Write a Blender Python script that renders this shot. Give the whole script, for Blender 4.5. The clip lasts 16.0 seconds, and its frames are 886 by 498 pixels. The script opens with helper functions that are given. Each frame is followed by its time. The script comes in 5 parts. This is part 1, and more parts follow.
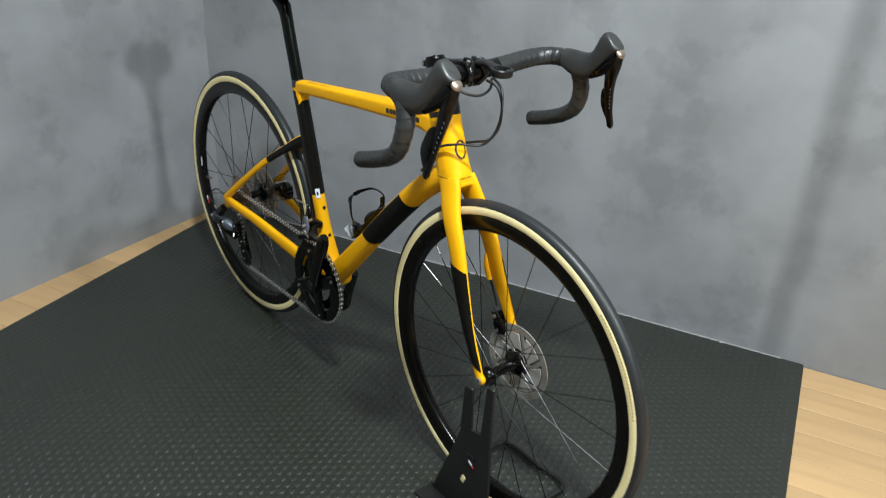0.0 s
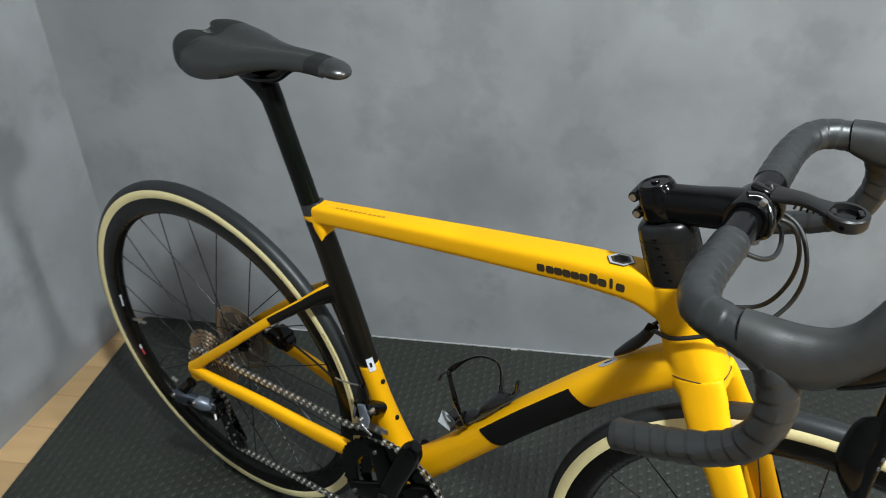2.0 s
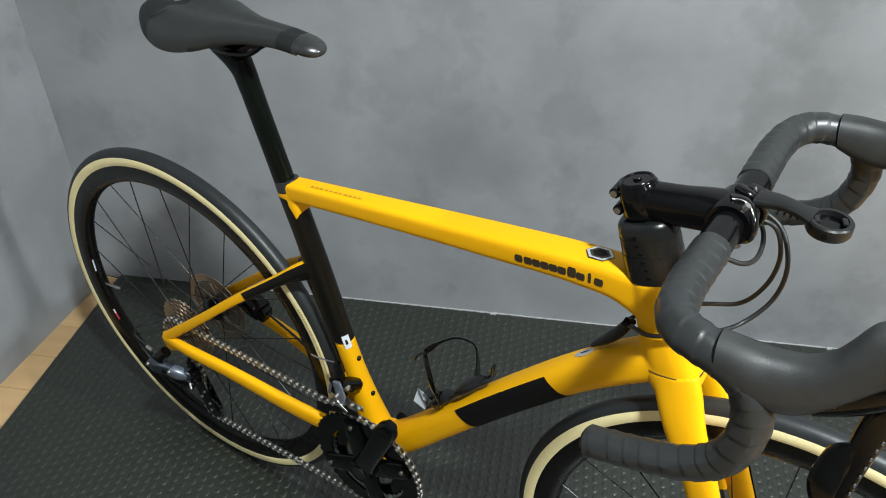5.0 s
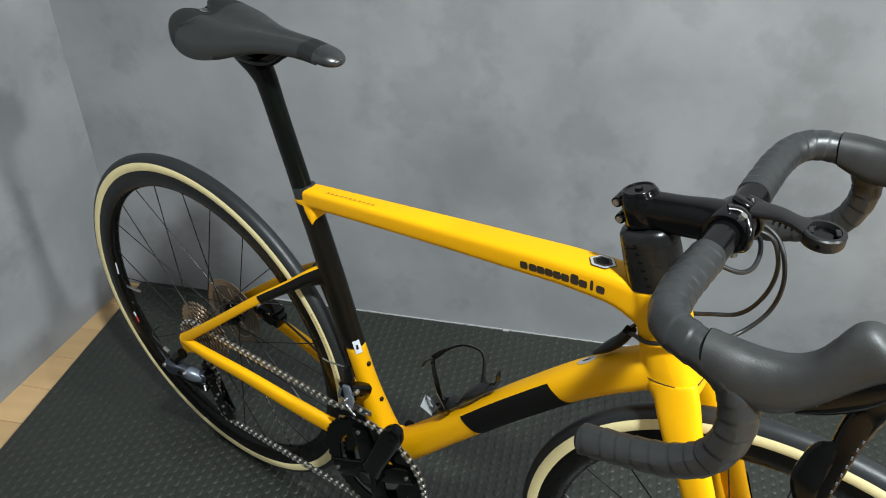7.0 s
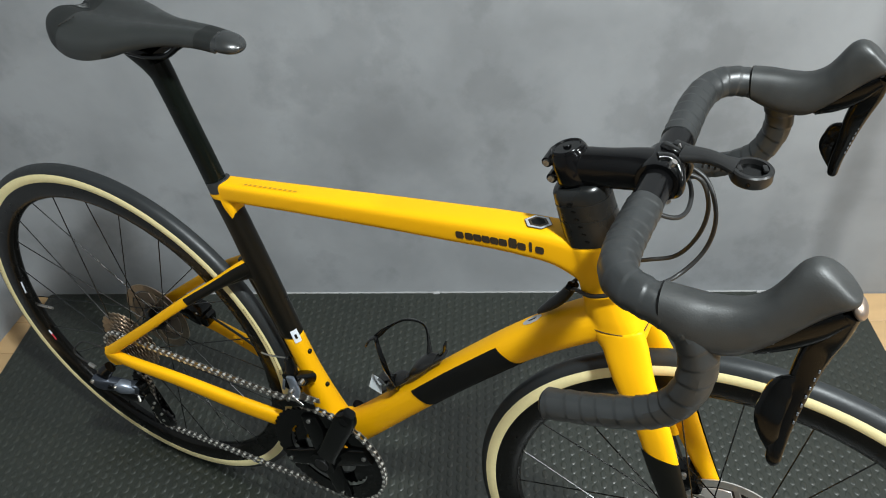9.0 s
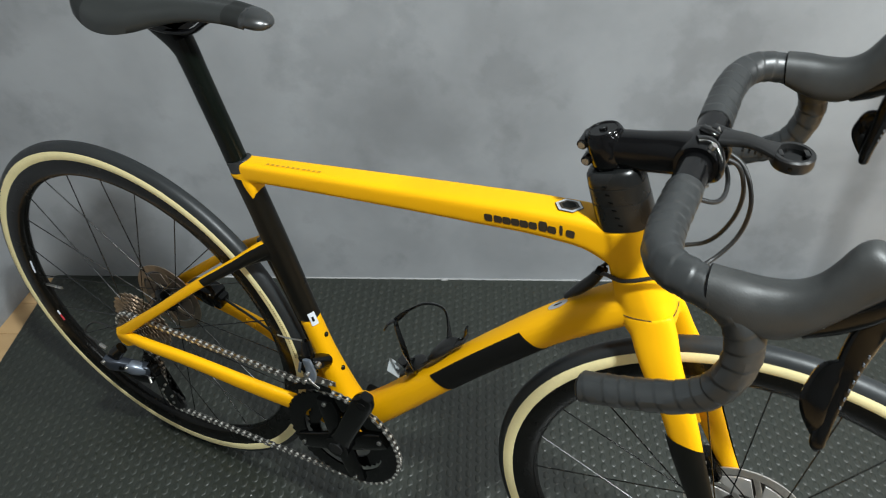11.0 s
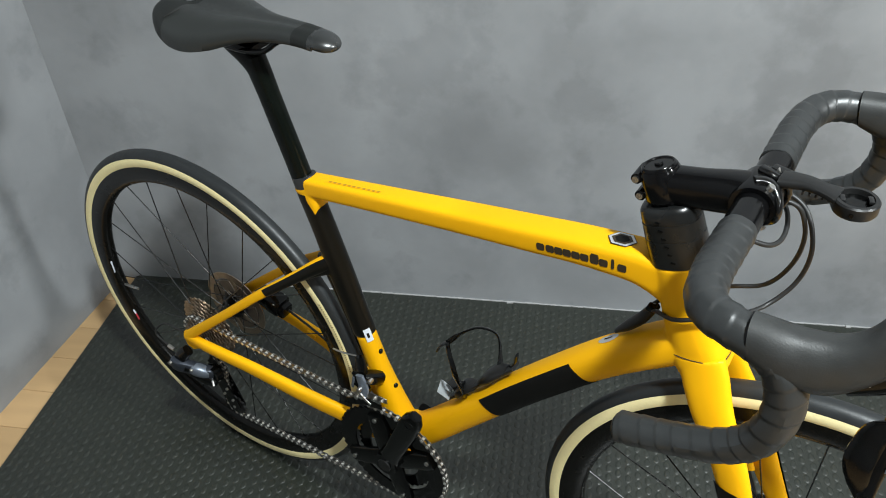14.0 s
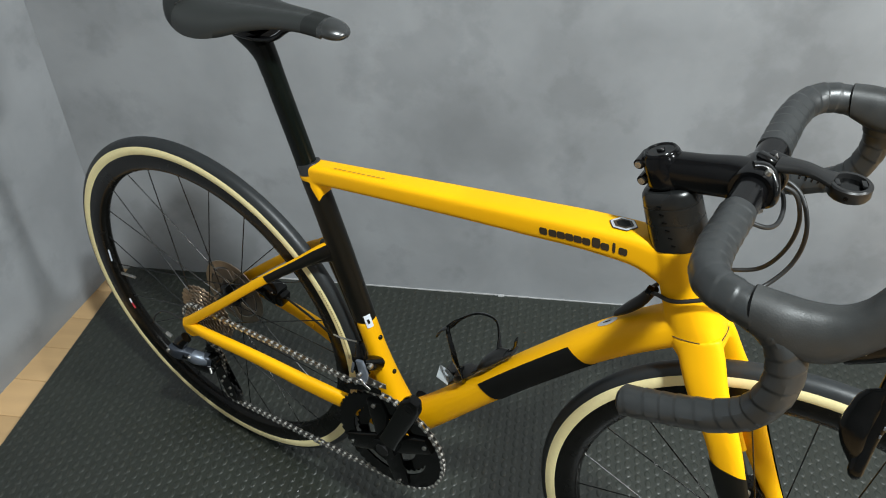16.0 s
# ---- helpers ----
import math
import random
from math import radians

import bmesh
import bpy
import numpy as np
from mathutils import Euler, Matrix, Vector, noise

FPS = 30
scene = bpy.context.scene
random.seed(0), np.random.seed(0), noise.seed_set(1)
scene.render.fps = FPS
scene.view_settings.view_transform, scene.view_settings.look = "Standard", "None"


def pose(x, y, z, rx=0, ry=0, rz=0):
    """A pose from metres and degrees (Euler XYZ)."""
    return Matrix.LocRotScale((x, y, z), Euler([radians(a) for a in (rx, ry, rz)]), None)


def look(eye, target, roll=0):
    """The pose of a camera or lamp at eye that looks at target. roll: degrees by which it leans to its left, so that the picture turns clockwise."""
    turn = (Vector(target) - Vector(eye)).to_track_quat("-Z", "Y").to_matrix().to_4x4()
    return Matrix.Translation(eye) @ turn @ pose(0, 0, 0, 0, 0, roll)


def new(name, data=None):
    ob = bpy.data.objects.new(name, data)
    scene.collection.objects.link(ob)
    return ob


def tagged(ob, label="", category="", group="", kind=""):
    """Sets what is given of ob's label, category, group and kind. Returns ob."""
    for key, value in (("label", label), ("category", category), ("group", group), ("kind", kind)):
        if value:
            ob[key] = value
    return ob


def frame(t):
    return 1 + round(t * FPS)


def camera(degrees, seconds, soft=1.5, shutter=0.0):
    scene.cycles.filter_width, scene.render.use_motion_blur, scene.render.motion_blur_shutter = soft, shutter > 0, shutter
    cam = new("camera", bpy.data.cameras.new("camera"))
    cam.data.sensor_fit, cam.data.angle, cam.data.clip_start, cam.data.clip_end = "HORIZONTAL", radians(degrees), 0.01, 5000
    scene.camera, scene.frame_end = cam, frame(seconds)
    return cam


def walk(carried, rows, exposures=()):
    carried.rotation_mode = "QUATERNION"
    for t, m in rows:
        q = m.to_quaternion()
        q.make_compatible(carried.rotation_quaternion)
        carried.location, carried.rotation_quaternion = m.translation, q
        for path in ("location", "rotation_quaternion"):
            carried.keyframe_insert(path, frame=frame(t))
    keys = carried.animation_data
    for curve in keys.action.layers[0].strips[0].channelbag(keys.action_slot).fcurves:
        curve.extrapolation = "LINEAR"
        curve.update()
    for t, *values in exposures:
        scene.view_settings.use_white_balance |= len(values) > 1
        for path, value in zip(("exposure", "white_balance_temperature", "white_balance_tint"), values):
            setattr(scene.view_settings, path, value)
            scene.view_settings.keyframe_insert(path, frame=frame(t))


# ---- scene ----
from mathutils.bvhtree import BVHTree

# The bicycle stands upright: x forwards along it, y to its left, z up. The rear axle is above x = 0.
cam = camera(58.02, 16.0, soft=0.95, shutter=0.4)
ROWS = [
    (0.0, 1.8664, -0.9390, 1.2532, 48.285, -27.520, 3.186),
    (0.5, 1.5922, -0.9102, 1.2686, 43.837, -28.058, 2.373),
    (1.0, 1.3305, -0.8326, 1.2566, 42.765, -29.047, 0.298),
    (1.5, 1.1435, -0.7481, 1.2616, 41.814, -30.827, -0.760),
    (2.0, 0.9911, -0.6926, 1.2738, 35.335, -32.867, -2.307),
    (2.5, 0.9301, -0.6908, 1.2750, 30.102, -33.736, -2.255),
    (3.0, 0.9354, -0.6728, 1.2747, 28.181, -33.454, -0.777),
    (3.5, 0.9584, -0.6502, 1.2800, 28.514, -34.439, 0.191),
    (4.0, 0.9620, -0.6417, 1.3034, 31.297, -36.536, 0.843),
    (4.2, 0.9597, -0.6341, 1.3084, 32.706, -37.992, 0.272),
    (6.3, 0.9969, -0.6777, 1.2983, 34.261, -35.701, -0.619),
    (6.5, 0.9925, -0.6720, 1.3050, 34.291, -35.928, -0.448),
    (7.0, 1.0048, -0.6690, 1.3035, 35.909, -35.282, -0.204),
    (7.5, 1.0148, -0.6565, 1.3004, 37.634, -35.188, -0.720),
    (8.0, 1.0076, -0.6532, 1.3045, 37.082, -35.684, -2.034),
    (8.5, 0.9890, -0.6549, 1.3086, 31.810, -36.972, -3.189),
    (8.7, 0.9807, -0.6568, 1.3112, 29.095, -37.743, -3.566),
    (10.8, 0.9288, -0.6814, 1.2999, 26.382, -39.682, -2.066),
    (11.0, 0.9323, -0.6773, 1.3001, 27.466, -39.214, -1.740),
    (11.5, 0.9446, -0.6696, 1.3090, 30.113, -38.419, -0.837),
    (12.0, 0.9689, -0.6624, 1.3105, 33.487, -37.549, -0.746),
    (12.5, 0.9903, -0.6428, 1.3088, 36.110, -37.320, -1.310),
    (13.0, 0.9939, -0.6268, 1.3065, 37.644, -37.458, -2.457),
    (13.5, 0.9845, -0.6352, 1.3052, 37.331, -37.795, -3.392),
    (14.0, 0.9602, -0.6565, 1.3074, 34.847, -37.756, -3.108),
    (14.5, 0.9258, -0.6795, 1.3080, 32.457, -37.619, -2.617),
    (15.0, 0.9097, -0.6965, 1.3012, 30.878, -37.954, -2.502),
    (15.5, 0.9195, -0.7075, 1.3076, 30.843, -37.815, -2.230),
    (16.0, 0.9542, -0.6987, 1.3065, 33.141, -37.655, -1.578),
]
walk(cam, [(t, pose(x, y, z, 90 + pitch, 0, yaw) @ pose(0, 0, 0, 0, 0, roll)) for t, x, y, z, yaw, pitch, roll in ROWS],
     exposures=((0.0, -0.02, 6500, 10), (3.5, 0.06, 6540, 10), (7.0, 0.16, 6580, 10), (16.0, 0.17, 6600, 10)))

# ---- room: its walls stand at an angle to the bicycle ----
ROOM = pose(0, 0, 0, 0, 0, 23.95)
FLOOR = -0.012
BACK, LEFT, RIGHT, FRONT, CEILING = 0.482, -0.575, 4.2, -3.4, 2.7

# ---- light ----
world = bpy.data.worlds.new("world")
world.use_nodes = True
world.node_tree.nodes["Background"].inputs[0].default_value = (0.5, 0.55, 0.6, 1)
world.node_tree.nodes["Background"].inputs[1].default_value = 0.02
scene.world = world


def area_lamp(u, w, z, target, size_x, size_y, watts, colour):
    data = bpy.data.lights.new("lamp", "AREA")
    data.shape, data.size, data.size_y, data.energy, data.color = "RECTANGLE", size_x, size_y, watts, colour
    ob = new("lamp", data)
    ob.matrix_world = ROOM @ look((u, w, z), target)
    return ob


area_lamp(1.17, -1.22, 2.64, (1.10, -0.60, 0), 0.16, 0.13, 92, (0.88, 0.97, 1.0))
area_lamp(3.1, -1.344, 2.41, (0.2, 0.1, 0.6), 0.13, 0.13, 66, (0.92, 0.98, 1.0))
# weak broad fill lamp without a known source, added for the bicycle's right side
area_lamp(2.2, -2.60, 2.10, (0.4, 0.2, 0.6), 0.35, 0.35, 6, (0.90, 0.98, 1.0))


# ---- materials ----
def material(name, base, rough=0.5, metal=0.0, noise_scale=60.0, amount=0.12, bump=0.0, bump_scale=300.0,
             coarse=6.0, coarse_amount=0.1, coat=0.0, rough_amount=0.12, stretch=(1, 1, 1), specular=0.5, random_value=0.0):
    """A surface with grain and larger blotches in colour and gloss, and fine relief."""
    m = bpy.data.materials.new(name)
    m.use_nodes = True
    nt = m.node_tree
    b = nt.nodes["Principled BSDF"]
    b.inputs["Metallic"].default_value = metal
    b.inputs["Coat Weight"].default_value = coat
    b.inputs["Coat Roughness"].default_value = 0.08
    b.inputs["Specular IOR Level"].default_value = specular
    co = nt.nodes.new("ShaderNodeTexCoord")
    mp = nt.nodes.new("ShaderNodeMapping")
    mp.inputs["Scale"].default_value = stretch
    nt.links.new(co.outputs["Object"], mp.inputs[0])

    def tex(scale, detail=4.0):
        n = nt.nodes.new("ShaderNodeTexNoise")
        n.inputs["Scale"].default_value, n.inputs["Detail"].default_value = scale, detail
        nt.links.new(mp.outputs[0], n.inputs["Vector"])
        return n.outputs["Fac"]

    def mth(op, a, c):
        n = nt.nodes.new("ShaderNodeMath")
        n.operation = op
        for i, v in enumerate((a, c)):
            if isinstance(v, (int, float)):
                n.inputs[i].default_value = v
            else:
                nt.links.new(v, n.inputs[i])
        return n.outputs[0]
    fine, broad = tex(noise_scale), tex(coarse, 6.0)
    v = mth("ADD", mth("MULTIPLY", mth("SUBTRACT", fine, 0.5), 2 * amount), mth("MULTIPLY", mth("SUBTRACT", broad, 0.5), 2 * coarse_amount))
    v = mth("ADD", v, 1.0)
    if random_value:
        info = nt.nodes.new("ShaderNodeObjectInfo")
        v = mth("ADD", v, mth("MULTIPLY", mth("SUBTRACT", info.outputs["Random"], 0.5), random_value))
    mix = nt.nodes.new("ShaderNodeVectorMath")
    mix.operation = "SCALE"
    mix.inputs[0].default_value = base
    nt.links.new(v, mix.inputs["Scale"])
    nt.links.new(mix.outputs[0], b.inputs["Base Color"])
    r = mth("ADD", mth("MULTIPLY", mth("SUBTRACT", tex(noise_scale * 0.35), 0.5), 2 * rough_amount), rough)
    nt.links.new(r, b.inputs["Roughness"])
    if bump:
        bp = nt.nodes.new("ShaderNodeBump")
        bp.inputs["Strength"].default_value, bp.inputs["Distance"].default_value = bump, 0.001
        nt.links.new(tex(bump_scale), bp.inputs["Height"])
        nt.links.new(bp.outputs[0], b.inputs["Normal"])
    return m


YELLOW = material("yellow_paint", (0.82, 0.400, 0.0015), 0.50, specular=0.24, amount=0.015, coarse_amount=0.03, bump=0.02, rough_amount=0.05)
BLACK_PAINT = material("black_paint", (0.0042, 0.0042, 0.0034), 0.30, amount=0.1, bump=0.03, rough_amount=0.08, specular=0.24)
MATT_PANEL = material("matt_black_panel", (0.0036, 0.0038, 0.0034), 0.6, amount=0.1, bump=0.03, specular=0.16)
POST_BLACK = material("post_black", (0.002, 0.0032, 0.0024), 0.22, specular=0.18, amount=0.15, bump=0.03)
CARBON = material("carbon_rim", (0.0034, 0.0031, 0.0025), 0.24, specular=0.24, amount=0.35, noise_scale=140, coarse_amount=0.2, bump=0.05)
TREAD = material("tyre_tread", (0.015, 0.017, 0.018), 0.46, amount=0.2, noise_scale=220, coarse=14, coarse_amount=0.25, bump=0.15)
TAN = material("tan_sidewall", (0.92, 0.80, 0.43), 0.6, amount=0.08, noise_scale=260, coarse=16, coarse_amount=0.1, bump=0.12)
TAPE = material("bar_tape", (0.0148, 0.0162, 0.0164), 0.41, specular=0.7, amount=0.12, noise_scale=300, coarse=25, coarse_amount=0.18, bump=0.08, bump_scale=900)
HOOD = material("hood_rubber", (0.0205, 0.0215, 0.0210), 0.50, specular=0.62, rough_amount=0.30, amount=0.25, noise_scale=90, coarse=22, coarse_amount=0.5, bump=0.16, bump_scale=650)
ALLOY_BLACK = material("black_anodised", (0.0026, 0.0026, 0.0028), 0.16, specular=0.24, amount=0.15, rough_amount=0.06, bump=0.02, bump_scale=900)
GLOSS_BLACK = material("gloss_black", (0.0014, 0.0015, 0.0015), 0.14, specular=0.26, amount=0.15, rough_amount=0.1)
POLISHED = material("polished_black", (0.004, 0.004, 0.004), 0.15, specular=0.5, amount=0.1, rough_amount=0.04)
SPACER = material("spacer_plastic", (0.0065, 0.007, 0.007), 0.27, specular=0.5, amount=0.15, bump=0.08)
PLASTIC = material("black_plastic", (0.009, 0.009, 0.009), 0.36, specular=0.35, amount=0.2, bump=0.1)
STEEL = material("steel", (0.55, 0.53, 0.50), 0.3, 1.0, amount=0.15, rough_amount=0.12)
SPOKE = material("spoke_black", (0.06, 0.06, 0.06), 0.24, 1.0, amount=0.15)
DARK_LINK = material("dark_link", (0.26, 0.25, 0.235), 0.4, 1.0, amount=0.3, noise_scale=500)
FIN = material("rotor_fin", (0.62, 0.60, 0.57), 0.34, 0.55, amount=0.15)
# fins of the rear rotor, browner and darker than those in front
WARM_FIN = material("brown_fin", (0.15, 0.12, 0.095), 0.36, 0.7, amount=0.2)
CARRIER = material("rotor_carrier", (0.045, 0.040, 0.036), 0.35, 0.4, amount=0.2)
LINK_STEEL = material("outer_link_steel", (0.13, 0.125, 0.115), 0.42, 0.6, amount=0.3, noise_scale=500)
CHAIN_STEEL = material("chain_steel", (0.62, 0.60, 0.56), 0.32, 0.7, amount=0.35, noise_scale=500)
COG_STEEL = material("cog_steel", (0.40, 0.33, 0.26), 0.34, 1.0, amount=0.3, noise_scale=300)
ROTOR_STEEL = material("rotor_steel", (0.66, 0.63, 0.58), 0.34, 0.8, amount=0.25, noise_scale=200)
DARK_ARM = material("dark_derailleur_arm", (0.045, 0.052, 0.066), 0.30, 0.6, amount=0.25, noise_scale=120)
DERAILLEUR = material("grey_derailleur", (0.17, 0.195, 0.235), 0.34, 0.5, amount=0.25, noise_scale=120)
SADDLE_SKIN = material("saddle_cover", (0.014, 0.0155, 0.0148), 0.37, specular=0.6, amount=0.12, noise_scale=300, coarse=20, coarse_amount=0.12, bump=0.15, bump_scale=1100)
SADDLE_TAIL = material("saddle_tail", (0.007, 0.008, 0.0075), 0.5, amount=0.15, bump=0.1, specular=0.4)
SADDLE_GLOSS = material("saddle_nose", (0.016, 0.017, 0.017), 0.26, 0.0, specular=0.85, amount=0.15)
INK = material("dark_print", (0.03, 0.02, 0.01), 0.5, amount=0.1)
FAINT_INK = material("faint_print", (0.42, 0.21, 0.01), 0.45, amount=0.3, noise_scale=400)
TYRE_INK = material("tyre_ink", (0.42, 0.31, 0.12), 0.5, amount=0.25)
BRONZE = material("bronze_plate", (0.42, 0.33, 0.27), 0.36, 0.9, amount=0.2)
SILVER_INK = material("silver_print", (0.55, 0.56, 0.58), 0.35, 0.5, amount=0.1)
WHITE_LABEL = material("white_label", (0.62, 0.66, 0.72), 0.45, amount=0.1)
TAG = material("grey_tag", (0.30, 0.32, 0.33), 0.3, amount=0.15)
RED_PRINT = material("red_print", (0.45, 0.03, 0.04), 0.5)
CABLE = material("cable_casing", (0.013, 0.013, 0.013), 0.45, amount=0.15)
STAND_METAL = material("stand_black", (0.009, 0.009, 0.009), 0.45, amount=0.2, coarse_amount=0.2, bump=0.1)
RUBBER = material("mat_rubber", (0.0122, 0.0150, 0.0100), 0.40, specular=1.0, amount=0.3, noise_scale=160, coarse=3.5, coarse_amount=0.22, bump=0.4, bump_scale=420)
# the ceiling is unseen; its grey only keeps bounced light low
CEIL = material("ceiling_paint", (0.26, 0.26, 0.26), 0.8, amount=0.03, bump=0.1)
WOOD = material("pale_wood", (0.52, 0.335, 0.165), 0.45, amount=0.16, noise_scale=42, coarse=7, coarse_amount=0.20, bump=0.05, stretch=(0.12, 1, 1), random_value=0.14)
GAP = material("plank_gap", (0.22, 0.13, 0.065), 0.8)
COLLAR = material("collar_metal", (0.035, 0.036, 0.037), 0.3, 0.4, amount=0.15)
SEALANT = material("wall_foot_line", (0.36, 0.36, 0.36), 0.6, amount=0.2)


def plaster():
    m = material("grey_plaster", (0.235, 0.243, 0.252), 0.62, amount=0.025, noise_scale=45, coarse=1.4, coarse_amount=0.12, bump=0.12, bump_scale=30)
    nt = m.node_tree
    # trowelled clouds, light patches and a few pale flecks
    b = nt.nodes["Principled BSDF"]
    old = b.inputs["Base Color"].links[0].from_socket
    co = nt.nodes.new("ShaderNodeTexCoord")
    n = nt.nodes.new("ShaderNodeTexNoise")
    n.inputs["Scale"].default_value, n.inputs["Detail"].default_value, n.inputs["Distortion"].default_value = 4.2, 5, 0.25
    nt.links.new(co.outputs["Object"], n.inputs["Vector"])
    ramp = nt.nodes.new("ShaderNodeMapRange")
    for k, v in zip(range(1, 5), (0.38, 0.62, 0.87, 1.09)):
        ramp.inputs[k].default_value = v
    nt.links.new(n.outputs["Fac"], ramp.inputs[0])
    s = nt.nodes.new("ShaderNodeVectorMath")
    s.operation = "SCALE"
    nt.links.new(old, s.inputs[0])
    nt.links.new(ramp.outputs[0], s.inputs["Scale"])
    nt.links.new(s.outputs[0], b.inputs["Base Color"])
    # smaller smears with firmer edges
    n2 = nt.nodes.new("ShaderNodeTexNoise")
    n2.inputs["Scale"].default_value, n2.inputs["Detail"].default_value, n2.inputs["Roughness"].default_value = 5.4, 6, 0.6
    nt.links.new(co.outputs["Object"], n2.inputs["Vector"])
    r2 = nt.nodes.new("ShaderNodeMapRange")
    for k, v in zip(range(1, 5), (0.54, 0.62, 1.02, 0.885)):
        r2.inputs[k].default_value = v
    nt.links.new(n2.outputs["Fac"], r2.inputs[0])
    s2 = nt.nodes.new("ShaderNodeVectorMath")
    s2.operation = "SCALE"
    nt.links.new(s.outputs[0], s2.inputs[0])
    nt.links.new(r2.outputs[0], s2.inputs["Scale"])
    # a soft dark upright streak near x = 1.4, uneven and slightly wandering
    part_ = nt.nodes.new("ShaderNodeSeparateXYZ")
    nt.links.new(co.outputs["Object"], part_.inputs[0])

    def mth(op, a, c):
        node = nt.nodes.new("ShaderNodeMath")
        node.operation = op
        for i, v in enumerate((a, c)):
            if isinstance(v, (int, float)):
                node.inputs[i].default_value = v
            else:
                nt.links.new(v, node.inputs[i])
        return node.outputs[0]
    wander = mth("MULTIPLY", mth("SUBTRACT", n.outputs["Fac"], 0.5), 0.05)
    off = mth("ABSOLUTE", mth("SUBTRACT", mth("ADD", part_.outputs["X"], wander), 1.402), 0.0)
    streak = nt.nodes.new("ShaderNodeMapRange")
    streak.interpolation_type = "SMOOTHSTEP"
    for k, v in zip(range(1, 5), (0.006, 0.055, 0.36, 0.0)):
        streak.inputs[k].default_value = v
    nt.links.new(off, streak.inputs[0])
    depth = mth("SUBTRACT", 1.0, mth("MULTIPLY", streak.outputs[0], mth("ADD", 0.35, n2.outputs["Fac"])))
    s3 = nt.nodes.new("ShaderNodeVectorMath")
    s3.operation = "SCALE"
    nt.links.new(s2.outputs[0], s3.inputs[0])
    # two cloudy dark patches on the wall behind the bicycle
    for cu, cz, ru, rz, deep in ((0.43, 0.445, 0.22, 0.14, 0.17), (0.83, 0.69, 0.16, 0.10, 0.10)):
        du_ = mth("DIVIDE", mth("SUBTRACT", part_.outputs["X"], cu), ru)
        dz_ = mth("DIVIDE", mth("SUBTRACT", part_.outputs["Z"], cz), rz)
        far = mth("ADD", mth("POWER", mth("ADD", mth("MULTIPLY", du_, du_), mth("MULTIPLY", dz_, dz_)), 0.5), mth("MULTIPLY", mth("SUBTRACT", n2.outputs["Fac"], 0.5), 3.6))
        dark_patch = nt.nodes.new("ShaderNodeMapRange")
        dark_patch.interpolation_type = "SMOOTHSTEP"
        for k, v in zip(range(1, 5), (-0.1, 1.3, deep, 0.0)):
            dark_patch.inputs[k].default_value = v
        nt.links.new(far, dark_patch.inputs[0])
        depth = mth("MULTIPLY", depth, mth("SUBTRACT", 1.0, dark_patch.outputs[0]))
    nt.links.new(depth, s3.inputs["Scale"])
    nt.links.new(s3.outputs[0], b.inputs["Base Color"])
    return m


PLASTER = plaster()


# ---- shapes ----
def mesh_of(bm, name, material_, smooth=True, limit=40):
    bmesh.ops.recalc_face_normals(bm, faces=bm.faces)
    me = bpy.data.meshes.new(name)
    bm.to_mesh(me)
    bm.free()
    me.materials.append(material_)
    if smooth:
        me.shade_smooth()
        me.set_sharp_from_angle(angle=radians(limit))
    return me


def part(name, bm, material_, parent=None, label="", smooth=True, limit=40):
    ob = new(name, mesh_of(bm, name, material_, smooth, limit))
    ob.parent = parent
    if label:
        ob["label"] = label
    return ob


def spline(points, n):
    """A smooth line through the points (Catmull-Rom, any number of columns), n points."""
    p = np.array(points, float)
    seg = np.linalg.norm(np.diff(p[:, :3], axis=0), axis=1) + 1e-9
    s = np.r_[0, np.cumsum(seg)]
    tan = np.gradient(p, s, axis=0) if len(p) > 2 else np.repeat((p[1:] - p[:1]) / s[-1], 2, 0)
    out = []
    for q in np.linspace(0, s[-1], n):
        i = min(max(np.searchsorted(s, q) - 1, 0), len(p) - 2)
        h, t = seg[i], (q - s[i]) / seg[i]
        out.append((2 * t**3 - 3 * t**2 + 1) * p[i] + (t**3 - 2 * t**2 + t) * h * tan[i] + (3 * t**2 - 2 * t**3) * p[i + 1] + (t**3 - t**2) * h * tan[i + 1])
    return np.array(out)


def rings(points, n, m, side=(0, 1, 0), power=2.0, a0=0.0, a1=360.0, grow=0.0):
    """Sections along a line. points: x, y, z, half width along side, half height across it. Returns rings of m places."""
    line = spline(points, n) if n else np.array(points, float)
    tan = np.gradient(line[:, :3], axis=0)
    tan /= np.linalg.norm(tan, axis=1)[:, None]
    side = np.array(side, float)
    full = abs(a1 - a0) >= 359.9
    angles = np.radians(np.linspace(a0, a1, m, endpoint=not full))
    c, s = np.cos(angles), np.sin(angles)
    c, s = np.sign(c) * abs(c) ** (2 / power), np.sign(s) * abs(s) ** (2 / power)
    out = []
    for row, t in zip(line, tan):
        across = side - t * (side @ t)
        across /= np.linalg.norm(across)
        up = np.cross(t, across)
        out.append([row[:3] + across * (row[3] + grow) * ci + up * (row[4] + grow) * si for ci, si in zip(c, s)])
    return np.array(out), full


def skin(bm, ring, full=True, caps=True, closed=False):
    vs = [[bm.verts.new(p) for p in r] for r in ring]
    n, m = len(vs), len(vs[0])
    for i in range(n if closed else n - 1):
        for j in range(m if full else m - 1):
            bm.faces.new((vs[i][j], vs[i][(j + 1) % m], vs[(i + 1) % n][(j + 1) % m], vs[(i + 1) % n][j]))
    if caps and full and not closed:
        bm.faces.new(vs[0][::-1])
        bm.faces.new(vs[-1])
    return bm


def tube(points, n=24, m=16, bm=None, **kw):
    bm = bm or bmesh.new()
    r, full = rings(points, n, m, **kw)
    return skin(bm, r, full)


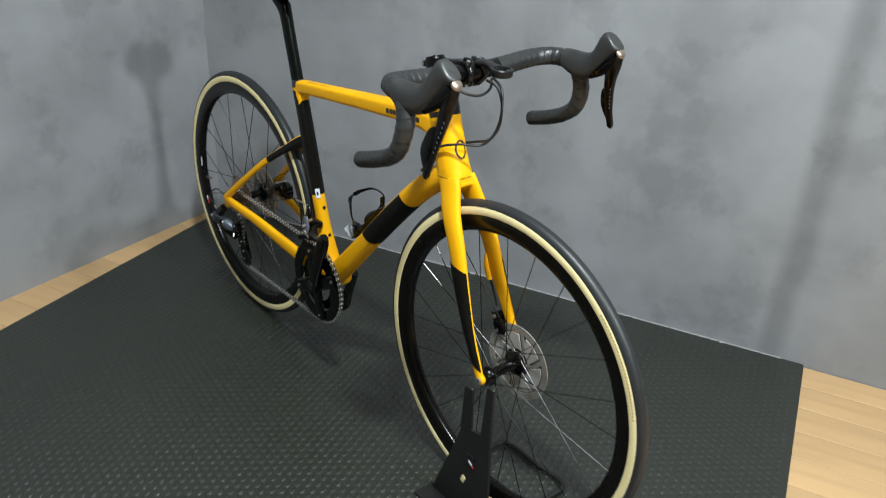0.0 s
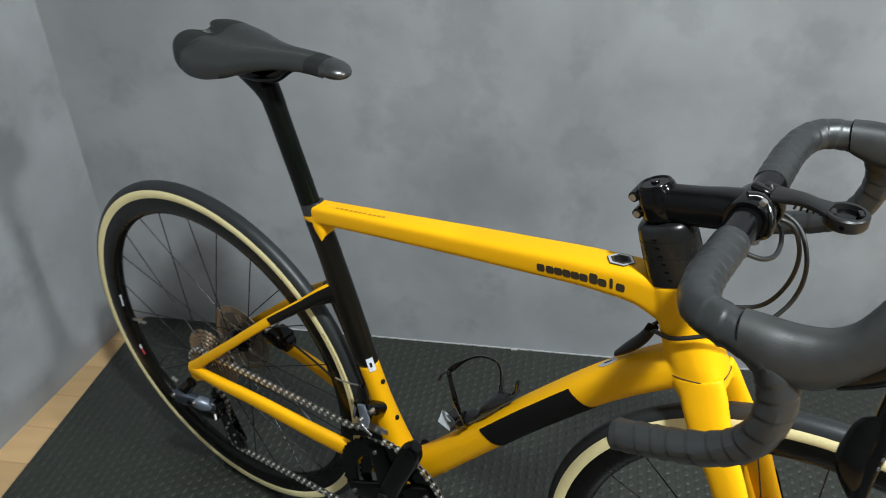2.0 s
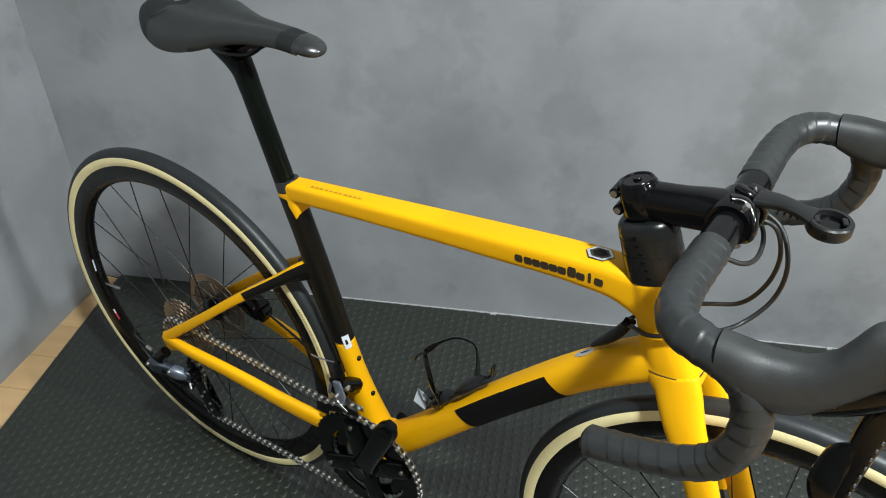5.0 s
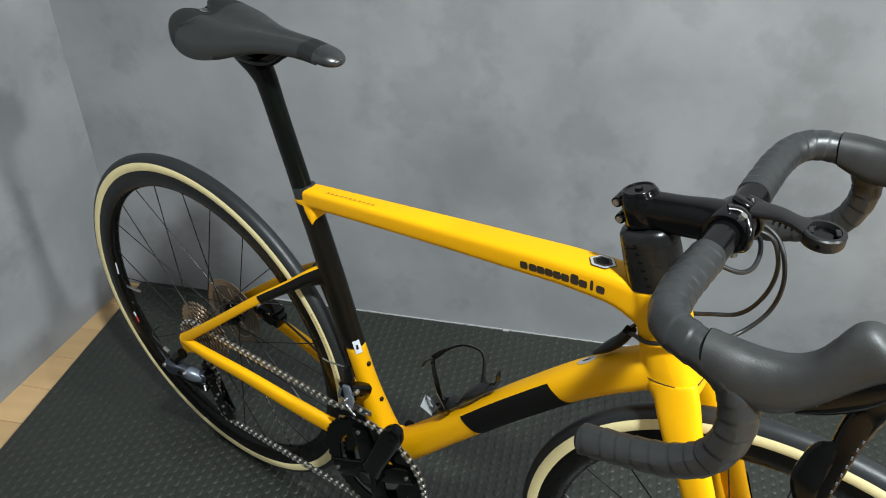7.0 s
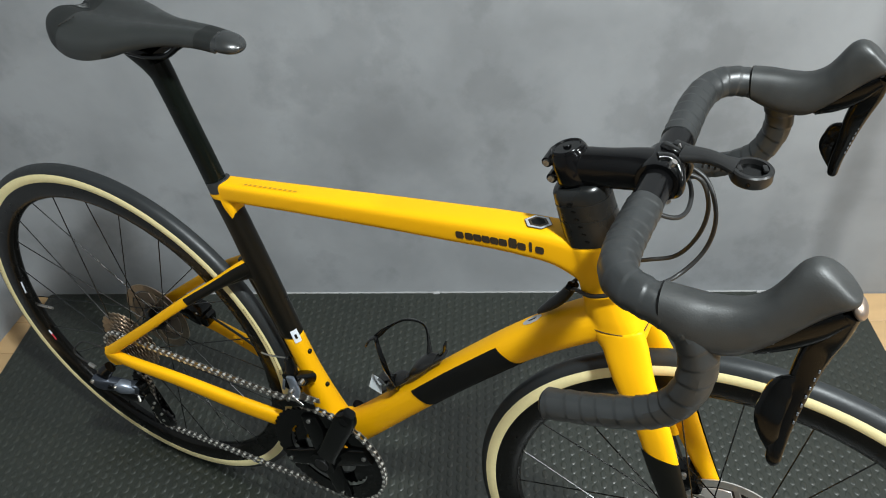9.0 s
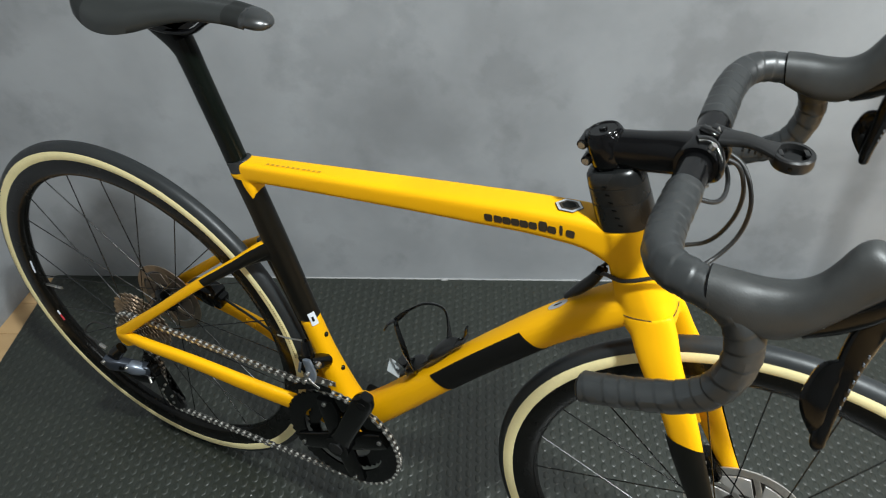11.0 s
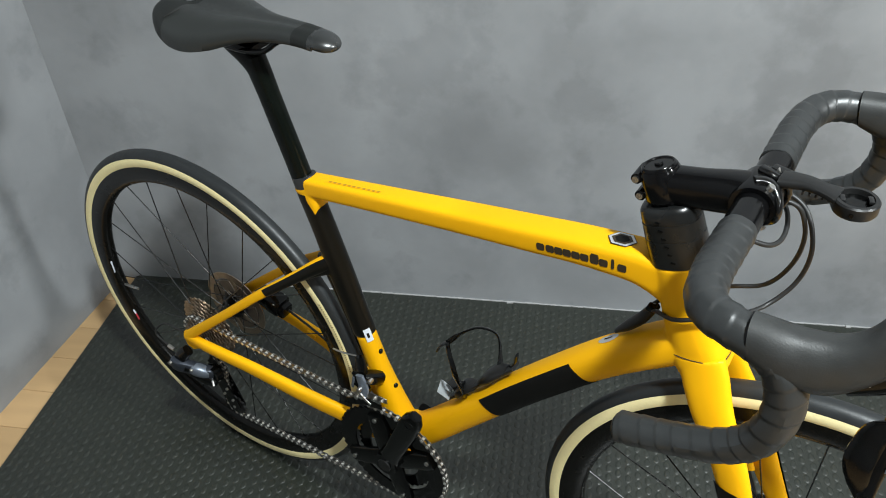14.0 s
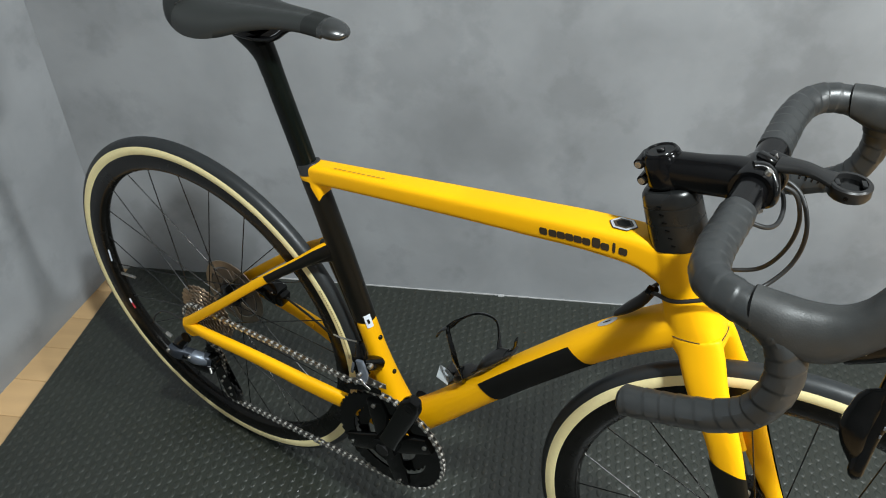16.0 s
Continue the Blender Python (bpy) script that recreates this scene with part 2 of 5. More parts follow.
def wire(points, radius, n=40, m=8, bm=None):
    side = (0.31, 0.9, 0.29)
    return tube([(*p, radius, radius) for p in points], n, m, bm, side=side)


def lathe(profile, centre, axis="y", n=96, bm=None, closed=True):
    """A ring turned about an axis through centre. profile: radius, offset along the axis."""
    bm = bm or bmesh.new()
    ring = []
    for a in np.linspace(0, 2 * np.pi, n, endpoint=False):
        if axis == "y":
            ring.append([(centre[0] + r * math.cos(a), centre[1] + o, centre[2] + r * math.sin(a)) for r, o in profile])
        else:
            ring.append([(centre[0] + r * math.cos(a), centre[1] + r * math.sin(a), centre[2] + o) for r, o in profile])
    vs = [[bm.verts.new(p) for p in r] for r in ring]
    m = len(profile)
    for i in range(n):
        for j in range(m if closed else m - 1):
            bm.faces.new((vs[i][j], vs[(i + 1) % n][j], vs[(i + 1) % n][(j + 1) % m], vs[i][(j + 1) % m]))
    return bm


def disc(r, y0, y1, centre, n=48, bm=None, bevel=0.0006, inner=0.0):
    """A round plate about the y axis, with chamfered rims."""
    lo, hi = min(y0, y1), max(y0, y1)
    b = min(bevel, (hi - lo) * 0.4)
    if inner:
        return lathe([(inner, lo), (r - b, lo), (r, lo + b), (r, hi - b), (r - b, hi), (inner, hi)], centre, "y", n, bm)
    bm = lathe([(1e-4, lo), (r - b, lo), (r, lo + b), (r, hi - b), (r - b, hi), (1e-4, hi)], centre, "y", n, bm)
    return bm


def box(size, m=None, bevel=0.0, bm=None, segments=2):
    """A bevelled block about the origin, moved by m."""
    b = bmesh.new()
    bmesh.ops.create_cube(b, size=1.0, matrix=Matrix.Diagonal((*size, 1)))
    if bevel:
        bmesh.ops.bevel(b, geom=b.edges[:] + b.verts[:], offset=bevel, segments=segments, profile=0.6, affect="EDGES")
    if m is not None:
        bmesh.ops.transform(b, matrix=m, verts=b.verts)
    if bm is None:
        return b
    merge(bm, b)
    return bm


def merge(bm, other):
    me = bpy.data.meshes.new("tmp")
    other.to_mesh(me)
    other.free()
    bm.from_mesh(me)
    bpy.data.meshes.remove(me)
    return bm


def plate(outline, thickness, m=None, bm=None, bevel=0.0):
    """A flat plate of the outline (x, z), thickness about y = 0."""
    b = bmesh.new()
    front = [b.verts.new((x, -thickness / 2, z)) for x, z in outline]
    back = [b.verts.new((x, thickness / 2, z)) for x, z in outline]
    b.faces.new(front)
    b.faces.new(back[::-1])
    k = len(outline)
    for i in range(k):
        b.faces.new((front[i], back[i], back[(i + 1) % k], front[(i + 1) % k]))
    if bevel:
        bmesh.ops.bevel(b, geom=b.edges[:], offset=bevel, segments=1, affect="EDGES")
    if m is not None:
        bmesh.ops.transform(b, matrix=m, verts=b.verts)
    if bm is None:
        return b
    return merge(bm, b)


def blended(ob, voxel, turns):
    """Runs the joined tubes of a mesh into one another with soft fillets."""
    r = ob.modifiers.new("blend", "REMESH")
    r.mode, r.voxel_size, r.use_smooth_shade = "VOXEL", voxel, True
    s = ob.modifiers.new("soften", "SMOOTH")
    s.factor, s.iterations = 0.5, turns
    return ob


def group_of(name, label, category, at=(0, 0, 0)):
    ob = new(name)
    ob.location = at
    ob.empty_display_size = 0.1
    return tagged(ob, label, category)


# ---- structure ----
def slab(name, u0, u1, w0, w1, z0, z1, mat, label, category):
    bm = box((u1 - u0, w1 - w0, z1 - z0), pose((u0 + u1) / 2, (w0 + w1) / 2, (z0 + z1) / 2))
    ob = part(name, bm, mat, None, smooth=False)
    ob.matrix_world = ROOM
    return tagged(ob, label, category, kind="structure")


T = 0.12
slab("floor", LEFT - 0.6, RIGHT + T, FRONT - T, BACK + T, FLOOR - 0.12, FLOOR - 0.006, GAP, "floor of pale wooden planks under a black rubber mat", "floor")
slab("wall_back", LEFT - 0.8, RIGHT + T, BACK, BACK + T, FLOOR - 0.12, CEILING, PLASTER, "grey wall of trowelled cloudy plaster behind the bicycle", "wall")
# right wall, front wall and ceiling are unseen, added to close the room
slab("wall_right", RIGHT, RIGHT + T, FRONT, BACK - 0.001, FLOOR - 0.12, CEILING, PLASTER, "plain grey plastered wall", "wall")
slab("wall_front", LEFT - 0.8, RIGHT + T, FRONT - T, FRONT, FLOOR - 0.12, CEILING, PLASTER, "plain grey plastered wall", "wall")
slab("ceiling", LEFT - 0.8, RIGHT + T, FRONT - T, BACK + T, CEILING, CEILING + T, CEIL, "unseen ceiling, kept grey so that it bounces little light", "ceiling")
left = slab("wall_left", -T, 0, FRONT - BACK, -0.001, FLOOR - 0.12, CEILING, PLASTER, "grey plastered wall with cloudy trowel marks", "wall")
left.matrix_world = ROOM @ pose(-0.535, BACK, 0, 0, 0, -6.5)

# ---- the bicycle ----
REAR, FORE, BB = (0.0, 0.0, 0.336), (1.003, 0.0, 0.336), (0.417, 0.0, 0.27)
bike = group_of("road_bicycle", "yellow and black road bicycle with tan-wall tyres on a stand", "bicycle")


def steer(z):
    return 0.945 - (z - 0.336) * 0.3404


# frame
TOP_TUBE = [(0.286, 0, 0.7170, 0.0148, 0.0148), (0.31, 0, 0.7202, 0.0152, 0.0147), (0.45, 0, 0.7382, 0.0175, 0.0150), (0.62, 0, 0.7588, 0.0203, 0.0168), (0.72, 0, 0.7692, 0.0213, 0.0187), (0.765, 0, 0.7700, 0.0213, 0.0215), (0.80, 0, 0.762, 0.0210, 0.028)]
DOWN_TUBE = [(0.418, 0, 0.274, 0.029, 0.027), (0.4733, 0, 0.3320, 0.0265, 0.0246), (0.5332, 0, 0.3990, 0.0245, 0.0232), (0.6532, 0, 0.5330, 0.0240, 0.0230), (0.7410, 0, 0.6216, 0.0245, 0.0232), (0.799, 0, 0.6695, 0.0262, 0.0240), (0.828, 0, 0.690, 0.0255, 0.0235)]
SEAT_TUBE = [(0.417, 0, 0.27, 0.028, 0.026), (0.393, 0, 0.335, 0.0210, 0.0220), (0.3715, 0, 0.405, 0.0160, 0.0165), (0.3515, 0, 0.472, 0.0150, 0.0160), (0.320, 0, 0.582, 0.0152, 0.0180), (0.30, 0, 0.655, 0.0150, 0.0165), (0.2815, 0, 0.716, 0.0150, 0.0165)]

HEAD_TUBE = [(0.676, 0.0322, 0.0282, 0.0072), (0.684, 0.0321, 0.0281, 0.0090), (0.698, 0.0316, 0.0284, 0.0078), (0.715, 0.0303, 0.0278, 0.0075), (0.735, 0.0297, 0.0268, 0.0078), (0.760, 0.0298, 0.0258, 0.0083), (0.791, 0.0302, 0.0245, 0.0083)]


def at_height(path, z):
    return [float(np.interp(z, [p[2] for p in path], [p[i] for p in path])) for i in range(5)]


bm = tube(TOP_TUBE, 40, 40, power=4.6)
tube(DOWN_TUBE, 40, 28, bm, power=2.5)
tube([(*[a for a in p],) for p in SEAT_TUBE[:3]] + [tuple(at_height(SEAT_TUBE, 0.470))], 24, 24, bm, power=2.3)
tube([(steer(z) + dx, 0, z, hy, hx) for z, hx, hy, dx in HEAD_TUBE], 0, 32, bm, power=2.4)
tube([(steer(z) + dx, 0, z, hy, hx) for z, hx, hy, dx in ((0.676, 0.0316, 0.0284, 0.0072), (0.684, 0.0316, 0.0283, 0.0090), (0.694, 0.0300, 0.0272, 0.0085), (0.706, 0.0270, 0.0250, 0.0075))], 0, 36, bm, power=3.0)
# bottom bracket shell and the gusset under the seat clamp
disc(0.0255, -0.036, 0.036, BB, 40, bm)
tube([(0.283, 0, 0.712, 0.0155, 0.0175), (0.296, 0, 0.694, 0.0158, 0.014), (0.303, 0, 0.677, 0.0150, 0.003)], 12, 20, bm)
tube([tuple(at_height(SEAT_TUBE, z)) for z in (0.7085, 0.712, 0.7158)], 0, 24, bm, power=2.3, grow=0.0014)
frame_body = blended(part("frame", bm, YELLOW, bike, "matt yellow carbon frame with black panels"), 0.0021, 13)

# black upper part of the seat tube, running into the roots of the stays, slit behind it for the tyre
bm = tube([tuple(at_height(SEAT_TUBE, z)) for z in (0.470, 0.52, 0.582, 0.655, 0.7095)], 30, 24, power=2.3, grow=0.0010)
tube([(0.292, 0, 0.60, 0.0105, 0.012), (0.322, 0, 0.515, 0.011, 0.0085), (0.338, 0, 0.46, 0.0105, 0.007), (0.352, 0, 0.405, 0.010, 0.004)], 16, 16, bm)
for s in (-1, 1):
    tube([(0.320, s * 0.004, 0.592, 0.0090, 0.0150), (0.296, s * 0.013, 0.582, 0.0078, 0.0125), (0.262, s * 0.026, 0.5615, 0.0060, 0.0083)], 16, 16, bm, power=2.6)
blended(part("seat_tube_panel", bm, BLACK_PAINT, frame_body, "black painted seat tube"), 0.0018, 9)

# stays
for s in (-1, 1):
    upper = [(0.312, s * 0.006, 0.5975, 0.0080, 0.0130), (0.290, s * 0.0165, 0.5845, 0.0074, 0.0112), (0.262, s * 0.026, 0.5640, 0.0064, 0.0094), (0.20, s * 0.044, 0.5185, 0.0058, 0.0080), (0.10, s * 0.061, 0.4345, 0.006, 0.0080), (0.0, s * 0.069, 0.350, 0.0065, 0.0095)]
    part("seat_stay", tube(upper, 30, 16, power=2.6), YELLOW, frame_body)
    r, full = rings(upper, 60, 17, power=2.6, grow=0.0006, a0=-38 if s > 0 else 60, a1=120 if s > 0 else 218)
    part("stay_panel", skin(bmesh.new(), r[0:22], full), BLACK_PAINT, frame_body, "black panel on the stay")
    lower = [(0.405, s * 0.024, 0.277, 0.012, 0.019), (0.35, s * 0.033, 0.2925, 0.009, 0.0185), (0.27, s * 0.049, 0.3140, 0.0085, 0.0170), (0.14, s * 0.063, 0.3360, 0.008, 0.0135), (0.03, s * 0.069, 0.3420, 0.0075, 0.0110), (-0.008, s * 0.0695, 0.345, 0.006, 0.010)]
    part("chain_stay", tube(lower, 30, 16, power=2.6), YELLOW, frame_body)
    part("dropout", plate([(-0.016, 0.336), (-0.010, 0.356), (0.012, 0.357), (0.024, 0.345), (0.022, 0.328), (0.004, 0.318), (-0.010, 0.322)], 0.007, pose(0, s * 0.0685, 0), bevel=0.0015), YELLOW, frame_body)

# printed panels and marks on the frame
r, full = rings(DOWN_TUBE, 140, 27, power=2.5, grow=0.0006, a0=140, a1=400)
line = spline(DOWN_TUBE, 140)[:, 0]
r = r[(line > 0.577) & (line < 0.710)]
lean = np.sin(np.radians(np.linspace(140, 400, 27)))[None, :, None] * np.array([-0.69, 0, -0.72]) * 0.009
part("down_tube_panel", skin(bmesh.new(), r + lean, full), MATT_PANEL, frame_body, "matt black panel round the down tube")


def on_tube(path, x, angle, power, grow=0.0008):
    """A place and frame on a tube's surface at x: matrix with z outwards and x along the tube."""
    line = spline(path, 400)
    i = int(np.argmin(abs(line[:, 0] - x)))
    t = Vector(line[min(i + 1, 399), :3] - line[max(i - 1, 0), :3]).normalized()
    across = Vector((0, 1, 0))
    up = t.cross(across)

    def at(a):
        c, s = math.cos(radians(a)), math.sin(radians(a))
        c, s = math.copysign(abs(c) ** (2 / power), c), math.copysign(abs(s) ** (2 / power), s)
        return Vector(line[i, :3]) + across * (line[i, 3] + grow) * c + up * (line[i, 4] + grow) * s
    p = at(angle)
    e = (at(angle + 2) - at(angle - 2)).normalized()
    n = e.cross(t) if e.cross(t).dot(p - Vector(line[i, :3])) > 0 else t.cross(e)
    return Matrix(((t[0], n.cross(t)[0], n[0], p[0]), (t[1], n.cross(t)[1], n[1], p[1]), (t[2], n.cross(t)[2], n[2], p[2]), (0, 0, 0, 1)))


def flat_shape(outline, m, bm, lift=0.0):
    bm.faces.new([bm.verts.new(m @ Vector((x, y, lift))) for x, y in outline])
    return bm


bpy.context.view_layer.update()
shape_now = frame_body.evaluated_get(bpy.context.evaluated_depsgraph_get())
frame_skin = BVHTree.FromPolygons([v.co[:] for v in shape_now.data.vertices], [p.vertices[:] for p in shape_now.data.polygons])


def printed(bm, m, grid, lift=0.0005):
    """Lays a grid of places (x, y in the plane of m) onto the painted frame as thin print."""
    down = -(m.to_3x3() @ Vector((0, 0, 1)))
    rows_ = []
    for line_ in grid:
        row_ = []
        for x, y in line_:
            start = m @ Vector((x, y, 0.02))
            hit, normal, _, _ = frame_skin.ray_cast(start, down)
            row_.append(bm.verts.new((hit + normal * lift) if hit is not None else m @ Vector((x, y, 0))))
        rows_.append(row_)
    for a, b_ in zip(rows_[:-1], rows_[1:]):
        for k in range(len(a) - 1):
            bm.faces.new((a[k], a[k + 1], b_[k + 1], b_[k]))
    return bm


# wordmark on the top tube's side as ten plain rounded blocks, two of them taller
bm = bmesh.new()
for i in range(10):
    x = 0.6445 + 0.1060 * (i + 0.5) / 10
    m = on_tube(TOP_TUBE, x, 180, 4.6)
    up = 0.0078 if i in (6, 8) else 0.0042
    wide = 0.0018 if i == 8 else 0.0050
    printed(bm, m, [[(wide * p * w_, -0.0052 + (up + 0.0052) * q / 6) for p in (-1, -0.5, 0, 0.5, 1)] for q, w_ in enumerate((0.72, 0.96, 1, 1, 1, 0.96, 0.72))])
part("wordmark", bm, INK, frame_body, "dark printed wordmark")
# faint print on the tube's upper face near the seat
bm = bmesh.new()
for i in range(11):
    m = on_tube(TOP_TUBE, 0.335 + 0.008 * i, 96, 4.6)
    flat_shape([(-0.0026, -0.0016), (0.0022, -0.0016), (0.0028, 0.0016), (-0.0020, 0.0016)], m, bm)
part("top_tube_print", bm, FAINT_INK, frame_body, "faint dark print", smooth=False)
# hexagonal badge
m = on_tube(TOP_TUBE, 0.736, 90, 4.6)


def hexagon(a, b, lift):
    return [(a * math.cos(radians(k)) * (1.0 if k % 180 == 0 else 1.0), b * math.sin(radians(k))) for k in range(0, 360, 60)], lift


for name, a, b, lift, mat in (("badge", 0.0165, 0.0135, 0.0002, INK), ("badge_ring", 0.0155, 0.0125, 0.0005, SILVER_INK), ("badge_core", 0.0122, 0.0095, 0.0008, INK), ("badge_centre", 0.0085, 0.0068, 0.0011, MATT_PANEL)):
    shape, up = hexagon(a, b, lift)
    part(name, flat_shape(shape, m, bmesh.new(), up), mat, frame_body, smooth=False)
# labels: oval one on the down tube, small white one on the seat tube
m = on_tube(DOWN_TUBE, 0.748, 92, 2.5)
for name, a, b_, lift, ink in (("oval_label", 0.0155, 0.0068, 0.0006, SILVER_INK), ("oval_label_mark", 0.0070, 0.0014, 0.0010, SPACER)):
    bm = printed(bmesh.new(), m, [[(r * a * math.cos(k / 12 * math.pi), r * b_ * math.sin(k / 12 * math.pi)) for k in range(25)] for r in (0.02, 0.4, 0.75, 1.0)], lift)
    part(name, bm, ink, frame_body, "silver oval label" if name == "oval_label" else "")
bm = bmesh.new()
r, full = rings([tuple(at_height(SEAT_TUBE, z)) for z in (0.462, 0.484)], 4, 8, power=2.3, grow=0.001, a0=216, a1=258)
part("size_label", skin(bm, r, full), WHITE_LABEL, frame_body, "small white label")
r, full = rings([tuple(at_height(SEAT_TUBE, z)) for z in (0.469, 0.477)], 4, 6, power=2.3, grow=0.0014, a0=229, a1=243)
part("size_mark", skin(bmesh.new(), r, full), SPACER, frame_body, "dark mark on the label")
# bolts of the unused cage holes
for z in (0.438, 0.374):
    x, _, zz, _, hx = at_height(SEAT_TUBE, z)
    b = bmesh.new()
    bmesh.ops.create_uvsphere(b, u_segments=12, v_segments=8, radius=0.0042, matrix=pose(x + hx * 0.96, 0, zz + 0.004) @ Matrix.Diagonal((0.8, 1, 1, 1)))
    part("bolt", b, BLACK_PAINT, frame_body)
# head badge: a dark oval ring printed on the front of the head tube
m = Matrix(((0, 0, 1, 0.86), (1, 0, 0, 0), (0, 1, 0, 0.739), (0, 0, 0, 1)))
bm = printed(bmesh.new(), m, [[((0.0128 - 0.0052 * q * (1.3 - abs(math.cos(k / 20 * math.pi)) * 0.6)) * math.cos(k / 20 * math.pi), (0.0170 - 0.0030 * q) * math.sin(k / 20 * math.pi)) for k in range(41)] for q in (0, 0.5, 1)])
part("head_badge", bm, INK, frame_body, "dark printed oval ring")

# fork
def leg(s):
    return [(0.842, s * 0.0184, 0.684, 0.0105, 0.0260), (0.8495, s * 0.0222, 0.668, 0.0108, 0.0268), (0.8580, s * 0.0276, 0.648, 0.0110, 0.0258), (0.868, s * 0.0330, 0.627, 0.0110, 0.0242), (0.8800, s * 0.0375, 0.606, 0.0108, 0.0222), (0.8935, s * 0.0405, 0.58, 0.0105, 0.0207), (0.925, s * 0.047, 0.50, 0.009, 0.018), (0.962, s * 0.053, 0.415, 0.0075, 0.013), (0.992, s * 0.0545, 0.354, 0.0065, 0.0105), (1.003, s * 0.0550, 0.331, 0.006, 0.009)]


bm = tube([(x, 0, z, hy, hx) for z, hx, hy, x in ((0.6860, 0.0318, 0.0286, 0.8352), (0.680, 0.0317, 0.0288, 0.8362), (0.668, 0.0285, 0.0296, 0.844), (0.659, 0.0240, 0.0296, 0.852))], 0, 36, power=3.0)
for s in (-1, 1):
    tube(leg(s), 36, 20, bm, power=2.3)
    disc(0.0098, s * 0.0490, s * 0.060, FORE, 24, bm)
fork = blended(part("fork", bm, YELLOW, bike, "yellow carbon fork with black outer blades"), 0.0019, 7)
bm = tube([(0.8355, 0, z, 0.0284 + g, 0.0317 + g) for z, g in ((0.6849, -0.001), (0.6852, 0.0004), (0.6858, 0.0004), (0.6861, -0.001))], 0, 48, power=3.0)
bmesh.ops.transform(bm, matrix=Matrix.Translation((0.8355, 0, 0.6857)) @ pose(0, 0, 0, 0, -8, 0) @ Matrix.Translation((-0.8355, 0, -0.6857)), verts=bm.verts)
part("crown_seam", bm, INK, fork, "dark gap between fork and head tube")
for s in (-1, 1):
    r, full = rings(leg(s), 120, 13, power=2.3, grow=0.0006, a0=104 if s < 0 else -76, a1=256 if s < 0 else 76)
    z = spline(leg(s), 120)[:, 2]
    slant = np.sin(np.radians(np.linspace(104 if s < 0 else -76, 256 if s < 0 else 76, 13)))[None, :, None] * np.array([0.0058, 0, -0.0125])
    part("blade_panel", skin(bmesh.new(), r[(z < 0.540) & (z > 0.358)] + slant, full), BLACK_PAINT, fork, "black panel on the outer fork blade")


# wheels
def wheel(name, c, label, rotor_r, parent, fin, ring):
    rim_profile = [(0.2805, -0.0035), (0.2835, -0.0085), (0.292, -0.0122), (0.303, -0.0130), (0.3132, -0.0124), (0.3132, 0.0124), (0.303, 0.0130), (0.292, 0.0122), (0.2835, 0.0085), (0.2805, 0.0035)]
    rim = part(name, lathe(rim_profile, c, n=128), CARBON, parent, label)
    half = [(0.3282, 0.0125), (0.3315, 0.0116), (0.3348, 0.0098), (0.3377, 0.0070), (0.3391, 0.0040), (0.3396, 0.0012)]
    prof = [(r, -o) for r, o in half] + [(r, o) for r, o in half[::-1]] + [(0.331, 0.006), (0.331, -0.006)]
    part("tyre", lathe(prof, c, n=128), TREAD, rim, "black tyre tread")
    for s in (-1, 1):
        part("sidewall", lathe([(0.3126, s * 0.0119), (0.3150, s * 0.0128), (0.3195, s * 0.0135), (0.3245, s * 0.0134), (0.3290, s * 0.0122), (0.3276, s * 0.006), (0.3126, s * 0.006)], c, n=128), TAN, rim, "tan tyre sidewall")
    bm = lathe([(0.006, -0.048), (0.012, -0.048), (0.020, -0.038), (0.020, -0.033), (0.011, -0.028), (0.010, 0.02), (0.012, 0.026), (0.024, 0.032), (0.024, 0.040), (0.014, 0.048), (0.006, 0.048)], c, n=32)
    part("hub", bm, GLOSS_BLACK, rim, "black hub shell")
    part("axle", disc(0.0062, -0.064, 0.064, c, 20), STEEL, rim, "steel axle")
    n = 24
    for k in range(n):
        side = -1 if k % 2 else 1
        a = 2 * math.pi * (k + 0.25) / n
        lead = (1 if (k // 2) % 2 else -1) * (1.25 if side > 0 else 0.9)
        hub_r = 0.023 if side > 0 else 0.019
        p0 = Vector((c[0] + hub_r * math.cos(a + lead), c[1] + side * 0.034, c[2] + hub_r * math.sin(a + lead)))
        p1 = Vector((c[0] + 0.283 * math.cos(a), c[1] + side * 0.001, c[2] + 0.283 * math.sin(a)))
        b = wire([p0, p0.lerp(p1, 0.5), p1], 0.00095, 5, 6)
        part("spoke", b, SPOKE, rim)
    # brake rotor: a braking ring on curved arms
    y = 0.0435
    bm = lathe([(rotor_r - 0.013, y - 0.0009), (rotor_r, y - 0.0009), (rotor_r, y + 0.0009), (rotor_r - 0.013, y + 0.0009)], c, n=72)
    disc(0.022, y - 0.0012, y + 0.0012, c, 32, bm)
    for k in range(6):
        a = 2 * math.pi * k / 6
        pts = [Vector((c[0] + rr * math.cos(a + da), y, c[2] + rr * math.sin(a + da))) for rr, da in ((0.02, 0.0), (0.035, 0.16), (rotor_r - 0.01, 0.50))]
        tube([(*p, 0.0011, 0.0042) for p in pts], 8, 8, bm, power=4)
    part("brake_rotor", bm, ring, rim, "steel disc brake rotor with curved arms")
    for k in range(6):
        a = np.linspace(2 * math.pi * k / 6 + 0.28, 2 * math.pi * (k + 1) / 6 - 0.02, 6)
        pts = [(0.030 * math.cos(q), 0.030 * math.sin(q)) for q in a] + [((rotor_r - 0.017) * math.cos(q + 0.30), (rotor_r - 0.017) * math.sin(q + 0.30)) for q in a[::-1]]
        part("rotor_fin", plate(pts, 0.0026, pose(c[0], y, c[2]), bevel=0.0004), fin, rim, "metal cooling fin")
